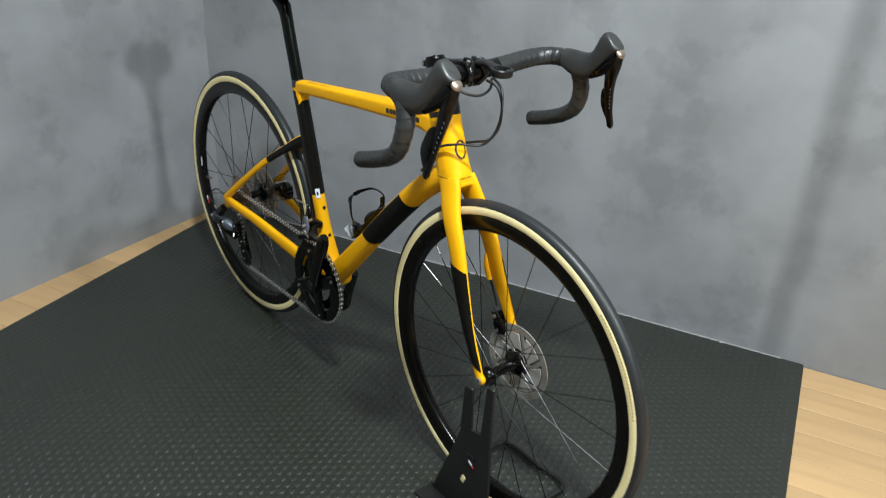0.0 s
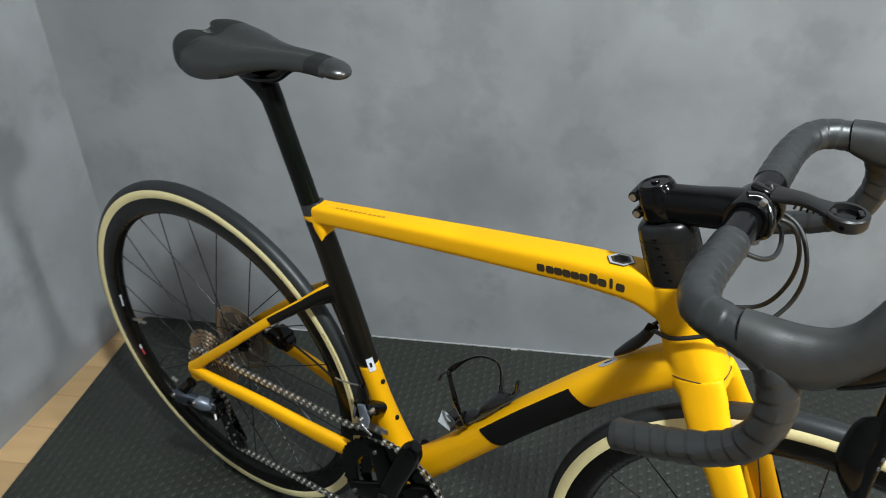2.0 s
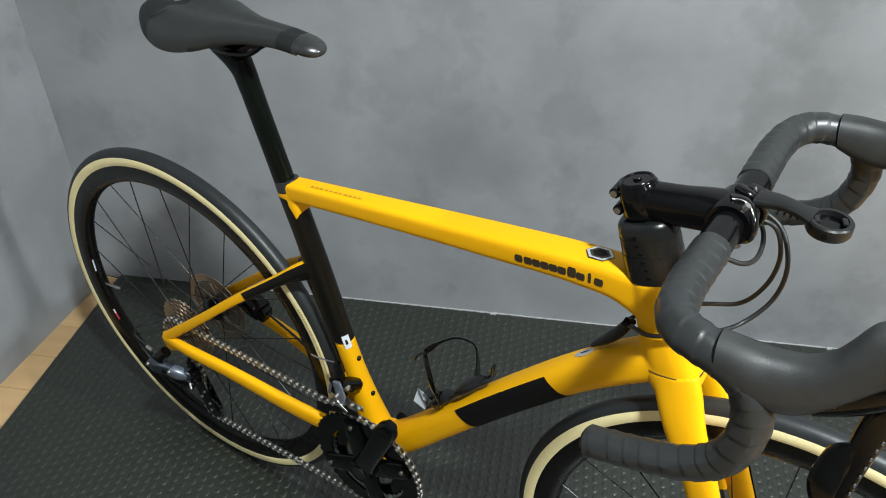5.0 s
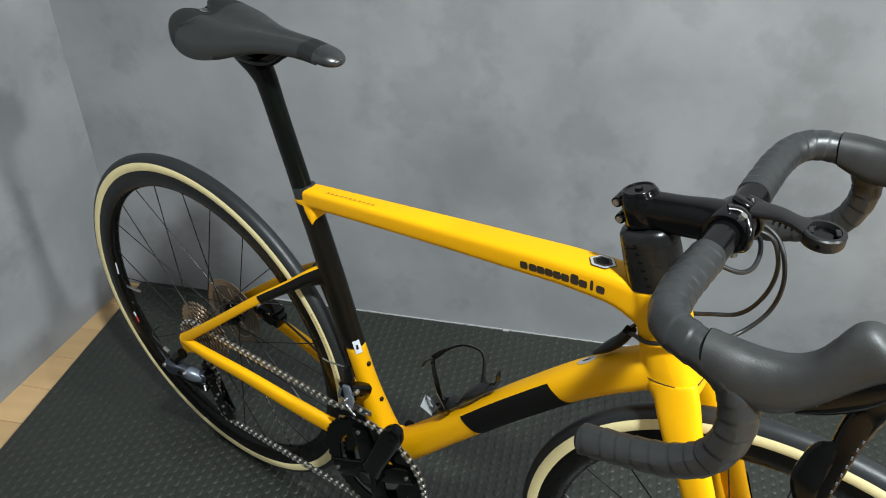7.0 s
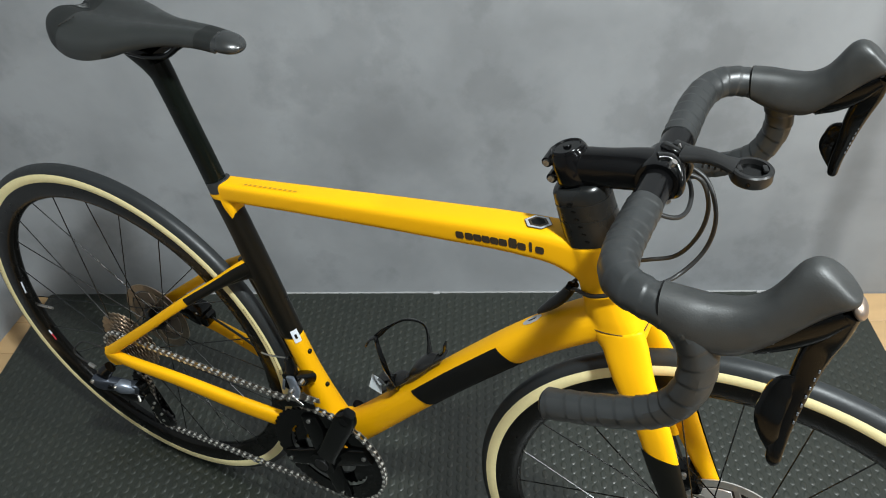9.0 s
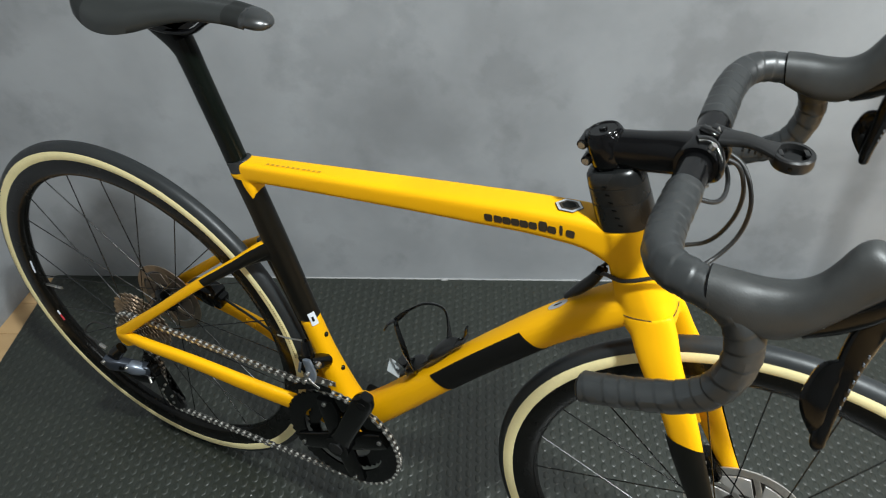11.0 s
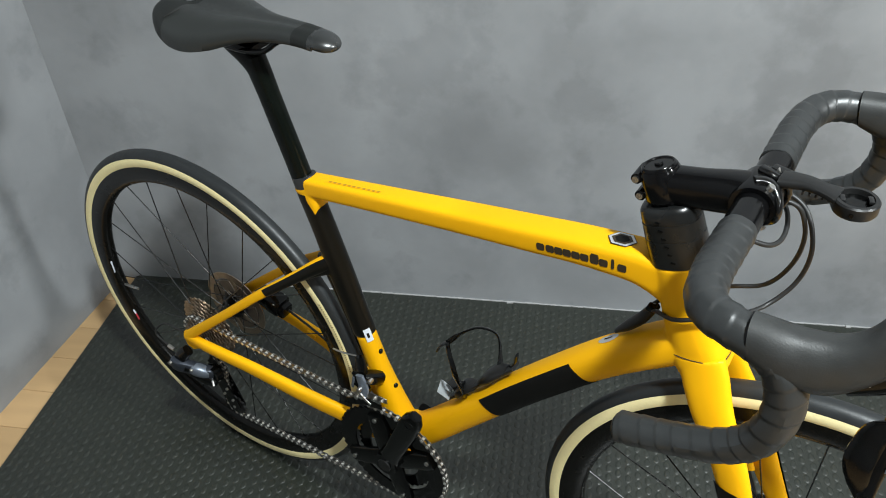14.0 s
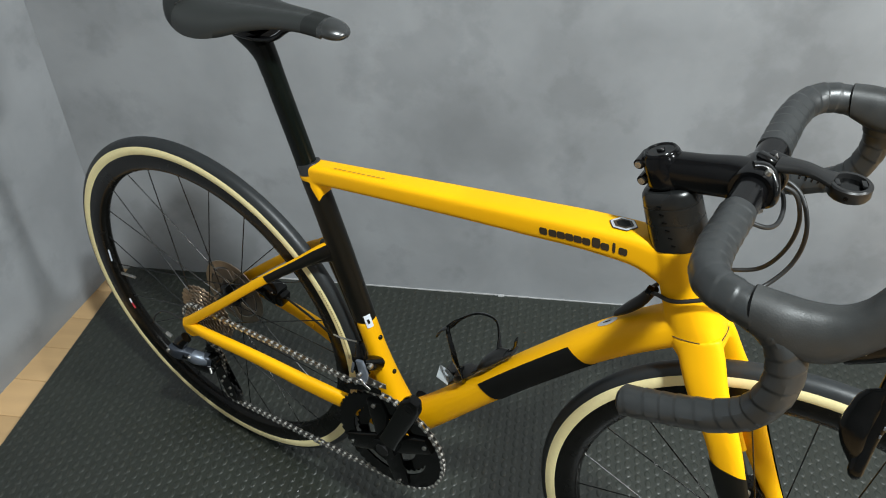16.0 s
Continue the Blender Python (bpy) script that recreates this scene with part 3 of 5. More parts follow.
    part("rotor_carrier", lathe([(0.018, y + 0.0010), (rotor_r - 0.016, y + 0.0010), (rotor_r - 0.016, y + 0.0024), (0.018, y + 0.0024)], c, n=48), CARRIER, rim, "dark rotor carrier")
    part("rotor_lockring", disc(0.019, y + 0.001, y + 0.005, c, 28), PLASTIC, rim)
    return rim


rear_wheel = wheel("rear_wheel", REAR, "rear wheel with a black carbon rim and tan-wall tyre", 0.070, bike, WARM_FIN, COG_STEEL)
front_wheel = wheel("front_wheel", FORE, "front wheel with a black carbon rim and tan-wall tyre", 0.080, bike, FIN, ROTOR_STEEL)
# valve and small prints of the rims
def on_wheel(c, r, angle, y):
    return Vector((c[0] + r * math.cos(radians(angle)), y, c[2] + r * math.sin(radians(angle))))


part("valve", wire([on_wheel(REAR, 0.281, 188, 0), on_wheel(REAR, 0.238, 188, 0)], 0.0027, 4, 10), STEEL, rear_wheel, "silver tyre valve")
part("valve", wire([on_wheel(FORE, 0.281, 265, 0), on_wheel(FORE, 0.238, 265, 0)], 0.0027, 4, 10), STEEL, front_wheel, "silver tyre valve")
for angle, mat, wide in ((203, RED_PRINT, 0.008), (201, WHITE_LABEL, 0.006), (178, WHITE_LABEL, 0.014)):
    p0, p1 = on_wheel(REAR, 0.2828, angle - 90 * wide / 0.44, -0.0086), on_wheel(REAR, 0.2828, angle + 90 * wide / 0.44, -0.0086)
    part("rim_print", tube([(*p0, 0.0016, 0.0006), (*p1, 0.0016, 0.0006)], 4, 8), mat, rear_wheel)
bm = bmesh.new()
for k in range(30):
    a = 48 - 1.1 * k
    p0, p1 = on_wheel(FORE, 0.3235, a, -0.0134), on_wheel(FORE, 0.3235, a - 0.6, -0.0134)
    tube([(*p0, 0.0006, 0.0016), (*p1, 0.0006, 0.0016)], 3, 6, bm)
tagged(part("tyre_print", bm, TYRE_INK, front_wheel, "dark print on the tan sidewall"), kind="stuff")

bm = bmesh.new()
for a in [31 - 0.75 * k for k in range(32)] + [171 + 1.3 * k for k in range(12)]:
    size = 0.0008 + 0.0011 * random.random()
    p0, p1 = on_wheel(REAR, 0.3225, a, -0.0135), on_wheel(REAR, 0.3225, a - 0.42, -0.0135)
    tube([(*p0, 0.0005, size), (*p1, 0.0005, size)], 3, 6, bm)
tagged(part("tyre_print", bm, TYRE_INK, rear_wheel, "dark print on the tan sidewall"), kind="stuff")

# seatpost and saddle
post = [(0.2825, 0, 0.700, 0.0130, 0.0150), (0.2690, 0, 0.750, 0.0128, 0.0150), (0.2500, 0, 0.815, 0.0128, 0.0150), (0.2400, 0, 0.850, 0.0130, 0.0150), (0.2330, 0, 0.874, 0.0136, 0.0155), (0.2285, 0, 0.892, 0.0135, 0.0140)]
seatpost = part("seatpost", tube(post, 40, 24, power=2.3), POST_BLACK, bike, "black carbon seatpost")
head = [(0.2380, 0, 0.856, 0.0126, 0.0138), (0.2315, 0, 0.876, 0.0134, 0.0150), (0.2200, 0, 0.8915, 0.0150, 0.0156), (0.2020, 0, 0.9030, 0.0165, 0.0125), (0.1840, 0, 0.9110, 0.0165, 0.0075), (0.1690, 0, 0.9160, 0.0150, 0.0035)]
part("clamp_head", tube(head, 34, 20, power=2.5), POST_BLACK, seatpost, "black clamp head sweeping back under the saddle")
part("clamp_cradle", tube([(0.244, 0, 0.9085, 0.020, 0.0045), (0.222, 0, 0.9120, 0.025, 0.0085), (0.196, 0, 0.9150, 0.024, 0.0050)], 12, 16, power=3), ALLOY_BLACK, seatpost)
part("seat_collar", tube([(0.2838, 0, 0.7155, 0.0160, 0.0180), (0.2812, 0, 0.7245, 0.0158, 0.0178), (0.2796, 0, 0.7300, 0.0146, 0.0166)], 0, 28, power=2.3), COLLAR, seatpost, "thin dark grey metal collar")
part("clamp_bolt", wire([(0.206, -0.0285, 0.9150), (0.206, 0.0285, 0.9150)], 0.0045, 4, 12), ALLOY_BLACK, seatpost)

SADDLE = [  # x, half width, top, dip in the middle, skirt depth
    (0.106, 0.026, 0.953, 0.000, 0.008), (0.114, 0.048, 0.957, 0.010, 0.018), (0.130, 0.0625, 0.957, 0.010, 0.028), (0.155, 0.0690, 0.953, 0.008, 0.036), (0.180, 0.0665, 0.950, 0.006, 0.037),
    (0.205, 0.056, 0.948, 0.005, 0.033), (0.232, 0.041, 0.948, 0.004, 0.026), (0.258, 0.0300, 0.948, 0.003, 0.021), (0.29, 0.0235, 0.9485, 0.002, 0.018), (0.325, 0.0205, 0.948, 0.001, 0.017), (0.350, 0.0190, 0.9445, 0.0, 0.016),
    (0.362, 0.0166, 0.9415, 0.0, 0.0150), (0.3685, 0.0132, 0.9385, 0.0, 0.0125), (0.3715, 0.0092, 0.9360, 0.0, 0.0095), (0.3727, 0.0040, 0.9335, 0.0, 0.0050)]


def saddle_ring(row, n=29):
    x, half, top, dip, skirt = row
    pts = []
    for k in range(n):
        q = -1 + 2 * k / (n - 1)
        a = q * math.pi * 0.5
        y = half * math.copysign(abs(math.sin(a)) ** 0.9, q)
        z = top - skirt * (1 - max(0.0, math.cos(a)) ** 0.6) - dip * math.exp(-(y / (0.28 * half + 1e-6)) ** 2)
        notch = 0.030 * math.exp(-(y / 0.015) ** 2) * max(0.0, 1 - (x - 0.106) / 0.040)
        pts.append((x + notch, y, z))
    low = top - skirt
    deep = min(1.0, skirt / 0.02)
    notch = 0.030 * max(0.0, 1 - (x - 0.106) / 0.040)
    pts += [(x, half * 0.93, low - 0.0012 * deep), (x + notch * 0.2, half * 0.55, low + 0.003 * deep), (x + notch, 0, low + 0.005 * deep), (x + notch * 0.2, -half * 0.55, low + 0.003 * deep), (x, -half * 0.93, low - 0.0012 * deep)]
    return pts


fine = spline(SADDLE, 170)
fine[:, 1] = np.maximum(fine[:, 1], 0.002)
saddle_rings = [saddle_ring(r) for r in fine]
tail = int(np.argmin(abs(fine[:, 0] - 0.146)))
band = int(np.argmin(abs(fine[:, 0] - 0.316)))
nose = int(np.argmin(abs(fine[:, 0] - 0.340)))
saddle = part("saddle", skin(bmesh.new(), saddle_rings[tail:band + 1]), SADDLE_SKIN, bike, "black padded racing saddle with a swallow tail", limit=70)
part("tail_panel", skin(bmesh.new(), saddle_rings[:tail + 1]), SADDLE_TAIL, saddle, "darker tail panel", limit=70)
part("nose_band", skin(bmesh.new(), saddle_rings[band:nose + 1]), SADDLE_TAIL, saddle, "dark band behind the nose", limit=70)
tip = int(np.argmin(abs(fine[:, 0] - 0.3465)))
bm = skin(bmesh.new(), [[(p[0], p[1] * 1.01, p[2] + 0.0002) for p in r] for r in saddle_rings[nose:tip + 1]])
bmesh.ops.create_uvsphere(bm, u_segments=32, v_segments=20, radius=1.0, matrix=pose(0.3475, 0, 0.9352, 0, 9, 0) @ Matrix.Diagonal((0.0248, 0.0196, 0.0104, 1)))
part("nose_cap", bm, SADDLE_GLOSS, saddle, "shiny grey nose cap", limit=70)
bm = bmesh.new()
for s in (-1, 1):
    wire([(0.318, s * 0.008, 0.936), (0.292, s * 0.016, 0.929), (0.270, s * 0.0210, 0.9145), (0.255, s * 0.0215, 0.9110), (0.19, s * 0.0215, 0.9110), (0.155, s * 0.028, 0.922), (0.130, s * 0.034, 0.936)], 0.0036, 30, 8, bm)
part("rails", bm, ALLOY_BLACK, saddle, "black saddle rails")
bm = bmesh.new()
for k in range(5):
    box((0.0026, 0.0030, 0.0006), pose(0.1455 + 0.0020 * k, -0.0545 + 0.0040 * k, 0.9478 + 0.0012 * k, 30, 0, -60), 0, bm)
part("saddle_print", bm, CARRIER, saddle, "small grey print", smooth=False)

# stem, spacers and handlebar
TILT = pose(0, 0, 0, 0, -18.8, 0)


def along_steerer(z):
    return pose(steer(z) + 0.006, 0, z) @ TILT


def steer_stack(sections, n, power, bm=None):
    return tube([(steer(z) + 0.006 + dx, 0, z, hy, hx) for z, hx, hy, dx in sections], 0, 32, bm, power=power)


spacer = part("spacer", steer_stack([(0.7905, 0.0300, 0.0240, 0.0022), (0.80, 0.0304, 0.0244, 0.0022), (0.820, 0.0300, 0.0244, 0.0022), (0.8203, 0.0294, 0.0238, 0.0022), (0.8213, 0.0294, 0.0238, 0.0022), (0.8216, 0.0298, 0.0244, 0.0022), (0.838, 0.0294, 0.0242, 0.0022), (0.8383, 0.0288, 0.0236, 0.0022), (0.8393, 0.0288, 0.0236, 0.0022), (0.8396, 0.0292, 0.0240, 0.0022), (0.850, 0.0284, 0.0237, 0.0022), (0.854, 0.0257, 0.0217, 0.0022), (0.8555, 0.0222, 0.0197, 0.0022)], 90, 2.6), SPACER, bike, "dark grey stack of headset spacers")
bm = bmesh.new()
for k in range(6):
    z = 0.800 + 0.0082 * k
    box((0.0050, 0.0024, 0.0012), pose(steer(z) + 0.0105 - 0.0016 * k, -0.0240, z, 0, 0, 0), 0.0004, bm)
part("spacer_notches", bm, GLOSS_BLACK, spacer)

bm = steer_stack([(0.8565, 0.0185, 0.0175, 0), (0.859, 0.0198, 0.0190, 0), (0.872, 0.0202, 0.0193, 0), (0.886, 0.0195, 0.0188, 0), (0.8895, 0.0180, 0.0175, 0)], 24, 2.1)
tube([(0.758, 0, 0.8715, 0.0165, 0.0172), (0.785, 0, 0.8745, 0.0164, 0.0188), (0.812, 0, 0.8785, 0.0167, 0.0196), (0.834, 0, 0.8830, 0.0188, 0.0200), (0.850, 0, 0.8855, 0.0218, 0.0196)], 24, 32, bm, power=2.7)
lathe([(0.0165, -0.022), (0.0205, -0.022), (0.0215, -0.018), (0.0215, 0.018), (0.0205, 0.022), (0.0165, 0.022)], (0.857, 0, 0.886), n=40, bm=bm)
stem = part("stem", bm, ALLOY_BLACK, bike, "black anodised stem")
b = lathe([(0.0001, -0.0008), (0.0132, -0.0008), (0.0142, 0.0004), (0.0158, 0.0004), (0.0172, -0.0014), (0.0172, -0.004), (0.0001, -0.004)], (0, 0, 0), "z", 40)
bmesh.ops.transform(b, matrix=along_steerer(0.8915) @ pose(0.0, 0, 0.001), verts=b.verts)
part("top_cap", b, ALLOY_BLACK, stem, "round black top cap")
b = lathe([(0.0001, 0.0), (0.0035, 0.0), (0.0042, -0.001), (0.0042, -0.002), (0.0001, -0.002)], (0, 0, 0), "z", 16)
bmesh.ops.transform(b, matrix=along_steerer(0.8915) @ pose(0, 0, 0.0025), verts=b.verts)
part("cap_bolt", b, GLOSS_BLACK, stem)
for z in (0.8765, 0.8590):
    b = wire([(steer(z) - 0.0155, -0.0125, z), (steer(z) - 0.0155, 0.012, z)], 0.0056, 4, 14)
    part("clamp_ear", b, ALLOY_BLACK, stem)
    part("clamp_bolt", wire([(steer(z) - 0.0158, -0.0148, z), (steer(z) - 0.0158, -0.0115, z)], 0.0036, 4, 12), STEEL, stem, "steel bolt head")
# face plate: two looped straps with four bolts
for s in (-1, 1):
    pts = []
    for k in np.linspace(-100, 100, 22):
        pts.append((0.857 + 0.0226 * math.cos(radians(k)), s * (0.0125 + 0.0055 * math.cos(radians(2.6 * k))), 0.886 + 0.0226 * math.sin(radians(k))))
    part("face_plate_strap", tube([(*p, 0.0052, 0.0034) for p in pts], 36, 14, power=2.2), POLISHED, stem, "glossy black face plate")
    for k in (-62, 62):
        p = Vector((0.857 + 0.0262 * math.cos(radians(k)), s * 0.015, 0.886 + 0.0262 * math.sin(radians(k))))
        q = Vector((0.857 + 0.020 * math.cos(radians(k)), s * 0.015, 0.886 + 0.020 * math.sin(radians(k))))
        part("plate_bolt", wire([q, p], 0.0034, 4, 12), STEEL, stem, "steel bolt head")

bar_path = [(0.857, -0.075, 0.886), (0.857, 0.0, 0.886), (0.857, 0.075, 0.886)]
handlebar = part("handlebar", tube([(*p, 0.0158, 0.0158) for p in bar_path], 12, 24, side=(0, 0, 1)), ALLOY_BLACK, bike, "black drop handlebar")


def drop_line(s):
    return [(0.857, s * 0.062, 0.886), (0.857, s * 0.100, 0.888), (0.858, s * 0.140, 0.891), (0.863, s * 0.167, 0.893), (0.874, s * 0.184, 0.895), (0.892, s * 0.193, 0.896), (0.912, s * 0.197, 0.893), (0.930, s * 0.2005, 0.883),
            (0.9395, s * 0.204, 0.860), (0.9385, s * 0.2075, 0.832), (0.927, s * 0.2085, 0.805), (0.905, s * 0.2090, 0.7870), (0.875, s * 0.2080, 0.7735), (0.8225, s * 0.2070, 0.7560)]


def wrapped(s):
    """Overlapping turns of tape round the bar."""
    n, m = 520, 22
    line = spline(drop_line(s), n)
    tan = np.gradient(line, axis=0)
    tan /= np.linalg.norm(tan, axis=1)[:, None]
    dist = np.r_[0, np.cumsum(np.linalg.norm(np.diff(line, axis=0), axis=1))]
    across = np.array([0.0, 0.0, 1.0]) - tan[0] * tan[0][2]
    out = []
    for i in range(n):
        across = across - tan[i] * (across @ tan[i])
        across /= np.linalg.norm(across)
        up = np.cross(tan[i], across)
        ring = []
        for j in range(m):
            a = 2 * math.pi * j / m
            turn = (dist[i] / 0.0165 + s * j / m + 0.12 * math.sin(dist[i] * 90)) % 1.0
            lip = turn / 0.82 if turn < 0.82 else (1.0 - turn) / 0.18
            r = float(np.interp(dist[i], (0.0, 0.14, 0.22, 0.30), (0.0166, 0.0160, 0.0148, 0.0138))) + 0.0008 * lip + 0.0004 * math.sin(5 * a + 37 * dist[i])
            if i == 0 or i == n - 1:
                r *= 0.9
            ring.append(line[i] + across * r * math.cos(a) + up * r * math.sin(a))
        out.append(ring)
    return skin(bmesh.new(), out)


# hood: places of its upper and lower edge (x, z), half width and distance from the middle
HOOD_EDGES = [(0.9030, 0.9140, 0.9090, 0.8790, 0.0172, 0.1950), (0.920, 0.9150, 0.926, 0.8720, 0.0187, 0.1965), (0.943, 0.9155, 0.948, 0.8690, 0.0180, 0.1955), (0.9610, 0.9190, 0.966, 0.8725, 0.0174, 0.1935),
              (0.9735, 0.9280, 0.982, 0.8850, 0.0168, 0.1915), (0.9820, 0.9420, 0.996, 0.9000, 0.0162, 0.1895), (0.9868, 0.9520, 1.008, 0.9140, 0.0157, 0.1880), (0.9920, 0.9595, 1.0185, 0.9255, 0.0152, 0.1870),
              (0.9985, 0.9632, 1.0260, 0.9320, 0.0147, 0.1865), (1.0050, 0.9628, 1.0302, 0.9355, 0.0138, 0.1862), (1.0105, 0.9595, 1.0322, 0.9385, 0.0120, 0.1860), (1.0155, 0.9545, 1.0318, 0.9412, 0.0078, 0.1860)]


def hood_rings(s, rows_, n=46, m=30, power=2.5):
    """Sections of the hood between its upper and lower edge."""
    middle = [((x0 + x1) / 2, s * y, (z0 + z1) / 2, half, (x0 - x1) / 2, (z0 - z1) / 2) for x0, z0, x1, z1, half, y in rows_]
    out = []
    for x, y, z, half, ux, uz in (spline(middle, n) if n else middle):
        ring = []
        for a in np.linspace(0, 2 * np.pi, m, endpoint=False):
            c, d = math.cos(a), math.sin(a)
            c, d = math.copysign(abs(c) ** (2 / power), c), math.copysign(abs(d) ** (2 / power), d)
            ring.append((x + ux * d, y + half * c * (1 - 0.10 * d), z + uz * d))
        out.append(ring)
    return skin(bmesh.new(), out)


for s in (-1, 1):
    part("bar_tape", wrapped(s), TAPE, handlebar, "dark grey wrapped bar tape", limit=25)
    end = Vector(drop_line(s)[-1])
    away = (end - Vector(drop_line(s)[-2])).normalized()
    plug = [end - away * 0.004, end + away * 0.0010, end + away * 0.0034]
    part("bar_plug", tube([(*p, r, r) for p, r in zip(plug, (0.0130, 0.0126, 0.0095))], 0, 20), PLASTIC, handlebar)
    shifter = part("shifter", hood_rings(s, HOOD_EDGES), HOOD, bike, "brake shifter with a dark grey rubber hood", limit=60)
    first = HOOD_EDGES[0]
    rim_ = [(first[0] - 0.0013, first[1] - 0.0006, first[2] - 0.0013, first[3] + 0.0006, first[4] * 0.97, first[5]), first]
    part("hood_edge", hood_rings(s, rim_, 0), GLOSS_BLACK, shifter, "dark rear edge of the hood")
    # lever body, blade and shift paddle
    body = [(0.972, s * 0.1925, 0.8830, 0.0115, 0.0085), (0.990, s * 0.190, 0.8950, 0.0122, 0.0115), (1.008, s * 0.1885, 0.9110, 0.0118, 0.0130), (1.0255, s * 0.1872, 0.9275, 0.0105, 0.0090)]
    part("lever_body", tube(body, 20, 18, power=3.0), GLOSS_BLACK, shifter, "glossy black lever body")
    blade = [(1.0270, s * 0.1872, 0.9290, 0.0100, 0.0085), (1.0215, s * 0.1880, 0.9100, 0.0094, 0.0114), (1.0160, s * 0.1895, 0.8890, 0.0075, 0.0112), (1.0125, s * 0.1940, 0.8660, 0.0058, 0.0098), (1.0108, s * 0.2010, 0.8420, 0.0048, 0.0078), (1.0088, s * 0.2095, 0.8150, 0.0048, 0.0066), (1.0088, s * 0.2155, 0.7990, 0.0050, 0.0060), (1.0095, s * 0.2180, 0.7905, 0.0042, 0.0046), (1.0100, s * 0.2190, 0.7875, 0.0020, 0.0020)]
    part("brake_lever", tube(blade, 44, 18, power=2.8), GLOSS_BLACK, shifter, "glossy black brake lever")
    paddle = [(1.0085, s * 0.1975, 0.8640, 0.0022, 0.0030), (1.0015, s * 0.2010, 0.8560, 0.0030, 0.0085), (0.9985, s * 0.2055, 0.8430, 0.0030, 0.0102), (0.9972, s * 0.2105, 0.8310, 0.0030, 0.0104), (1.0012, s * 0.2145, 0.8130, 0.0026, 0.0070), (1.0045, s * 0.2155, 0.8010, 0.0018, 0.0026)]
    part("shift_paddle", tube(paddle, 28, 14, power=3.2), GLOSS_BLACK, shifter, "glossy black shift paddle")
    bmx = bmesh.new()
    bmesh.ops.create_uvsphere(bmx, u_segments=20, v_segments=12, radius=1.0, matrix=pose(1.0320, s * 0.1862, 0.9325, 0, -30, 0) @ Matrix.Diagonal((0.0050, 0.0104, 0.0090, 1)))
    part("pivot_cap", bmx, BRONZE, shifter, "small bronze-coloured cap")
    part("hood_slit", wire([(0.9845, s * 0.2026, 0.8955), (0.9895, s * 0.2010, 0.8905)], 0.0007, 3, 6), FIN, shifter)
    # grey bars for the lever's print and the thin glints on its edge
    bmx = bmesh.new()
    for k in range(7):
        z = 0.875 - 0.0075 * k
        x = float(np.interp(-z, [-p[2] for p in blade], [p[0] + 0.7 * p[4] for p in blade]))
        y = float(np.interp(-z, [-p[2] for p in blade], [abs(p[1]) for p in blade]))
        box((0.0014, 0.0008, 0.0034), pose(x, s * y - 0.0052, z), 0.0003, bmx)
    part("lever_print", bmx, DERAILLEUR, shifter, smooth=False)

# computer mount on an arm in front of the stem
bm = tube([(0.872, 0.008, 0.9050, 0.0125, 0.0055), (0.897, 0.005, 0.9085, 0.0095, 0.0045), (0.908, 0.002, 0.9085, 0.0095, 0.0040), (0.922, 0, 0.9075, 0.0135, 0.0035)], 20, 16, power=3)
tube([(0.864, 0.020, 0.9000, 0.006, 0.0105), (0.882, 0.012, 0.9045, 0.006, 0.0065)], 6, 12, bm, power=3)
mount = part("computer_mount", bm, PLASTIC, stem, "black plastic out-front computer mount")
bm = bmesh.new()
for k in range(6):
    box((0.0022, 0.016, 0.0030), pose(0.893 + 0.0055 * k, 0.004, 0.9028), 0.0005, bm)
part("mount_ribs", bm, PLASTIC, stem, smooth=False)
part("mount_ring", lathe([(0.0140, 0.0015), (0.0146, 0.0045), (0.0178, 0.0045), (0.0192, 0.0030), (0.0192, -0.0060), (0.0178, -0.0085), (0.0140, -0.0085)], (0.9355, 0, 0.9055), "z", 48), PLASTIC, stem, "round black mount ring")
b = lathe([(0.0001, -0.0005), (0.0143, -0.0005), (0.0143, -0.0055), (0.0001, -0.0055)], (0.9355, 0, 0.9055), "z", 40)
part("mount_floor", b, GLOSS_BLACK, stem)
for k in (20, 200):
    part("mount_tab", box((0.010, 0.0045, 0.0025), pose(0.9355 + 0.0115 * math.cos(radians(k)), 0.0115 * math.sin(radians(k)), 0.9085, 0, 0, k + 90), 0.0006), PLASTIC, stem)
part("mount_screw", wire([(0.936, -0.0186, 0.903), (0.936, -0.0198, 0.903)], 0.0020, 3, 10), GLOSS_BLACK, stem)

# cables from the bar round the head tube into the down tube
for pts in ([(0.866, 0.050, 0.870), (0.892, 0.045, 0.860), (0.909, 0.035, 0.832), (0.907, 0.028, 0.785), (0.888, 0.012, 0.758), (0.868, -0.018, 0.759), (0.842, -0.0315, 0.752), (0.808, -0.0310, 0.7345), (0.786, -0.016, 0.724), (0.775, -0.005, 0.712)],
            [(0.866, 0.034, 0.868), (0.888, 0.038, 0.862), (0.899, 0.042, 0.838), (0.896, 0.042, 0.790), (0.876, 0.040, 0.758), (0.850, 0.036, 0.748), (0.815, 0.031, 0.735), (0.788, 0.014, 0.724), (0.775, 0.005, 0.712)],
            [(0.862, -0.045, 0.869), (0.880, -0.030, 0.858), (0.887, 0.000, 0.851), (0.881, 0.030, 0.858), (0.864, 0.048, 0.868)]):
    part("cable", wire(pts, 0.0024, 70, 10), CABLE, handlebar, "thin black cable")
part("cable_tie", box((0.009, 0.007, 0.010), pose(0.7785, -0.0105, 0.7215, 10, 20, 0), 0.002), GLOSS_BLACK, frame_body, "small black cable tie")
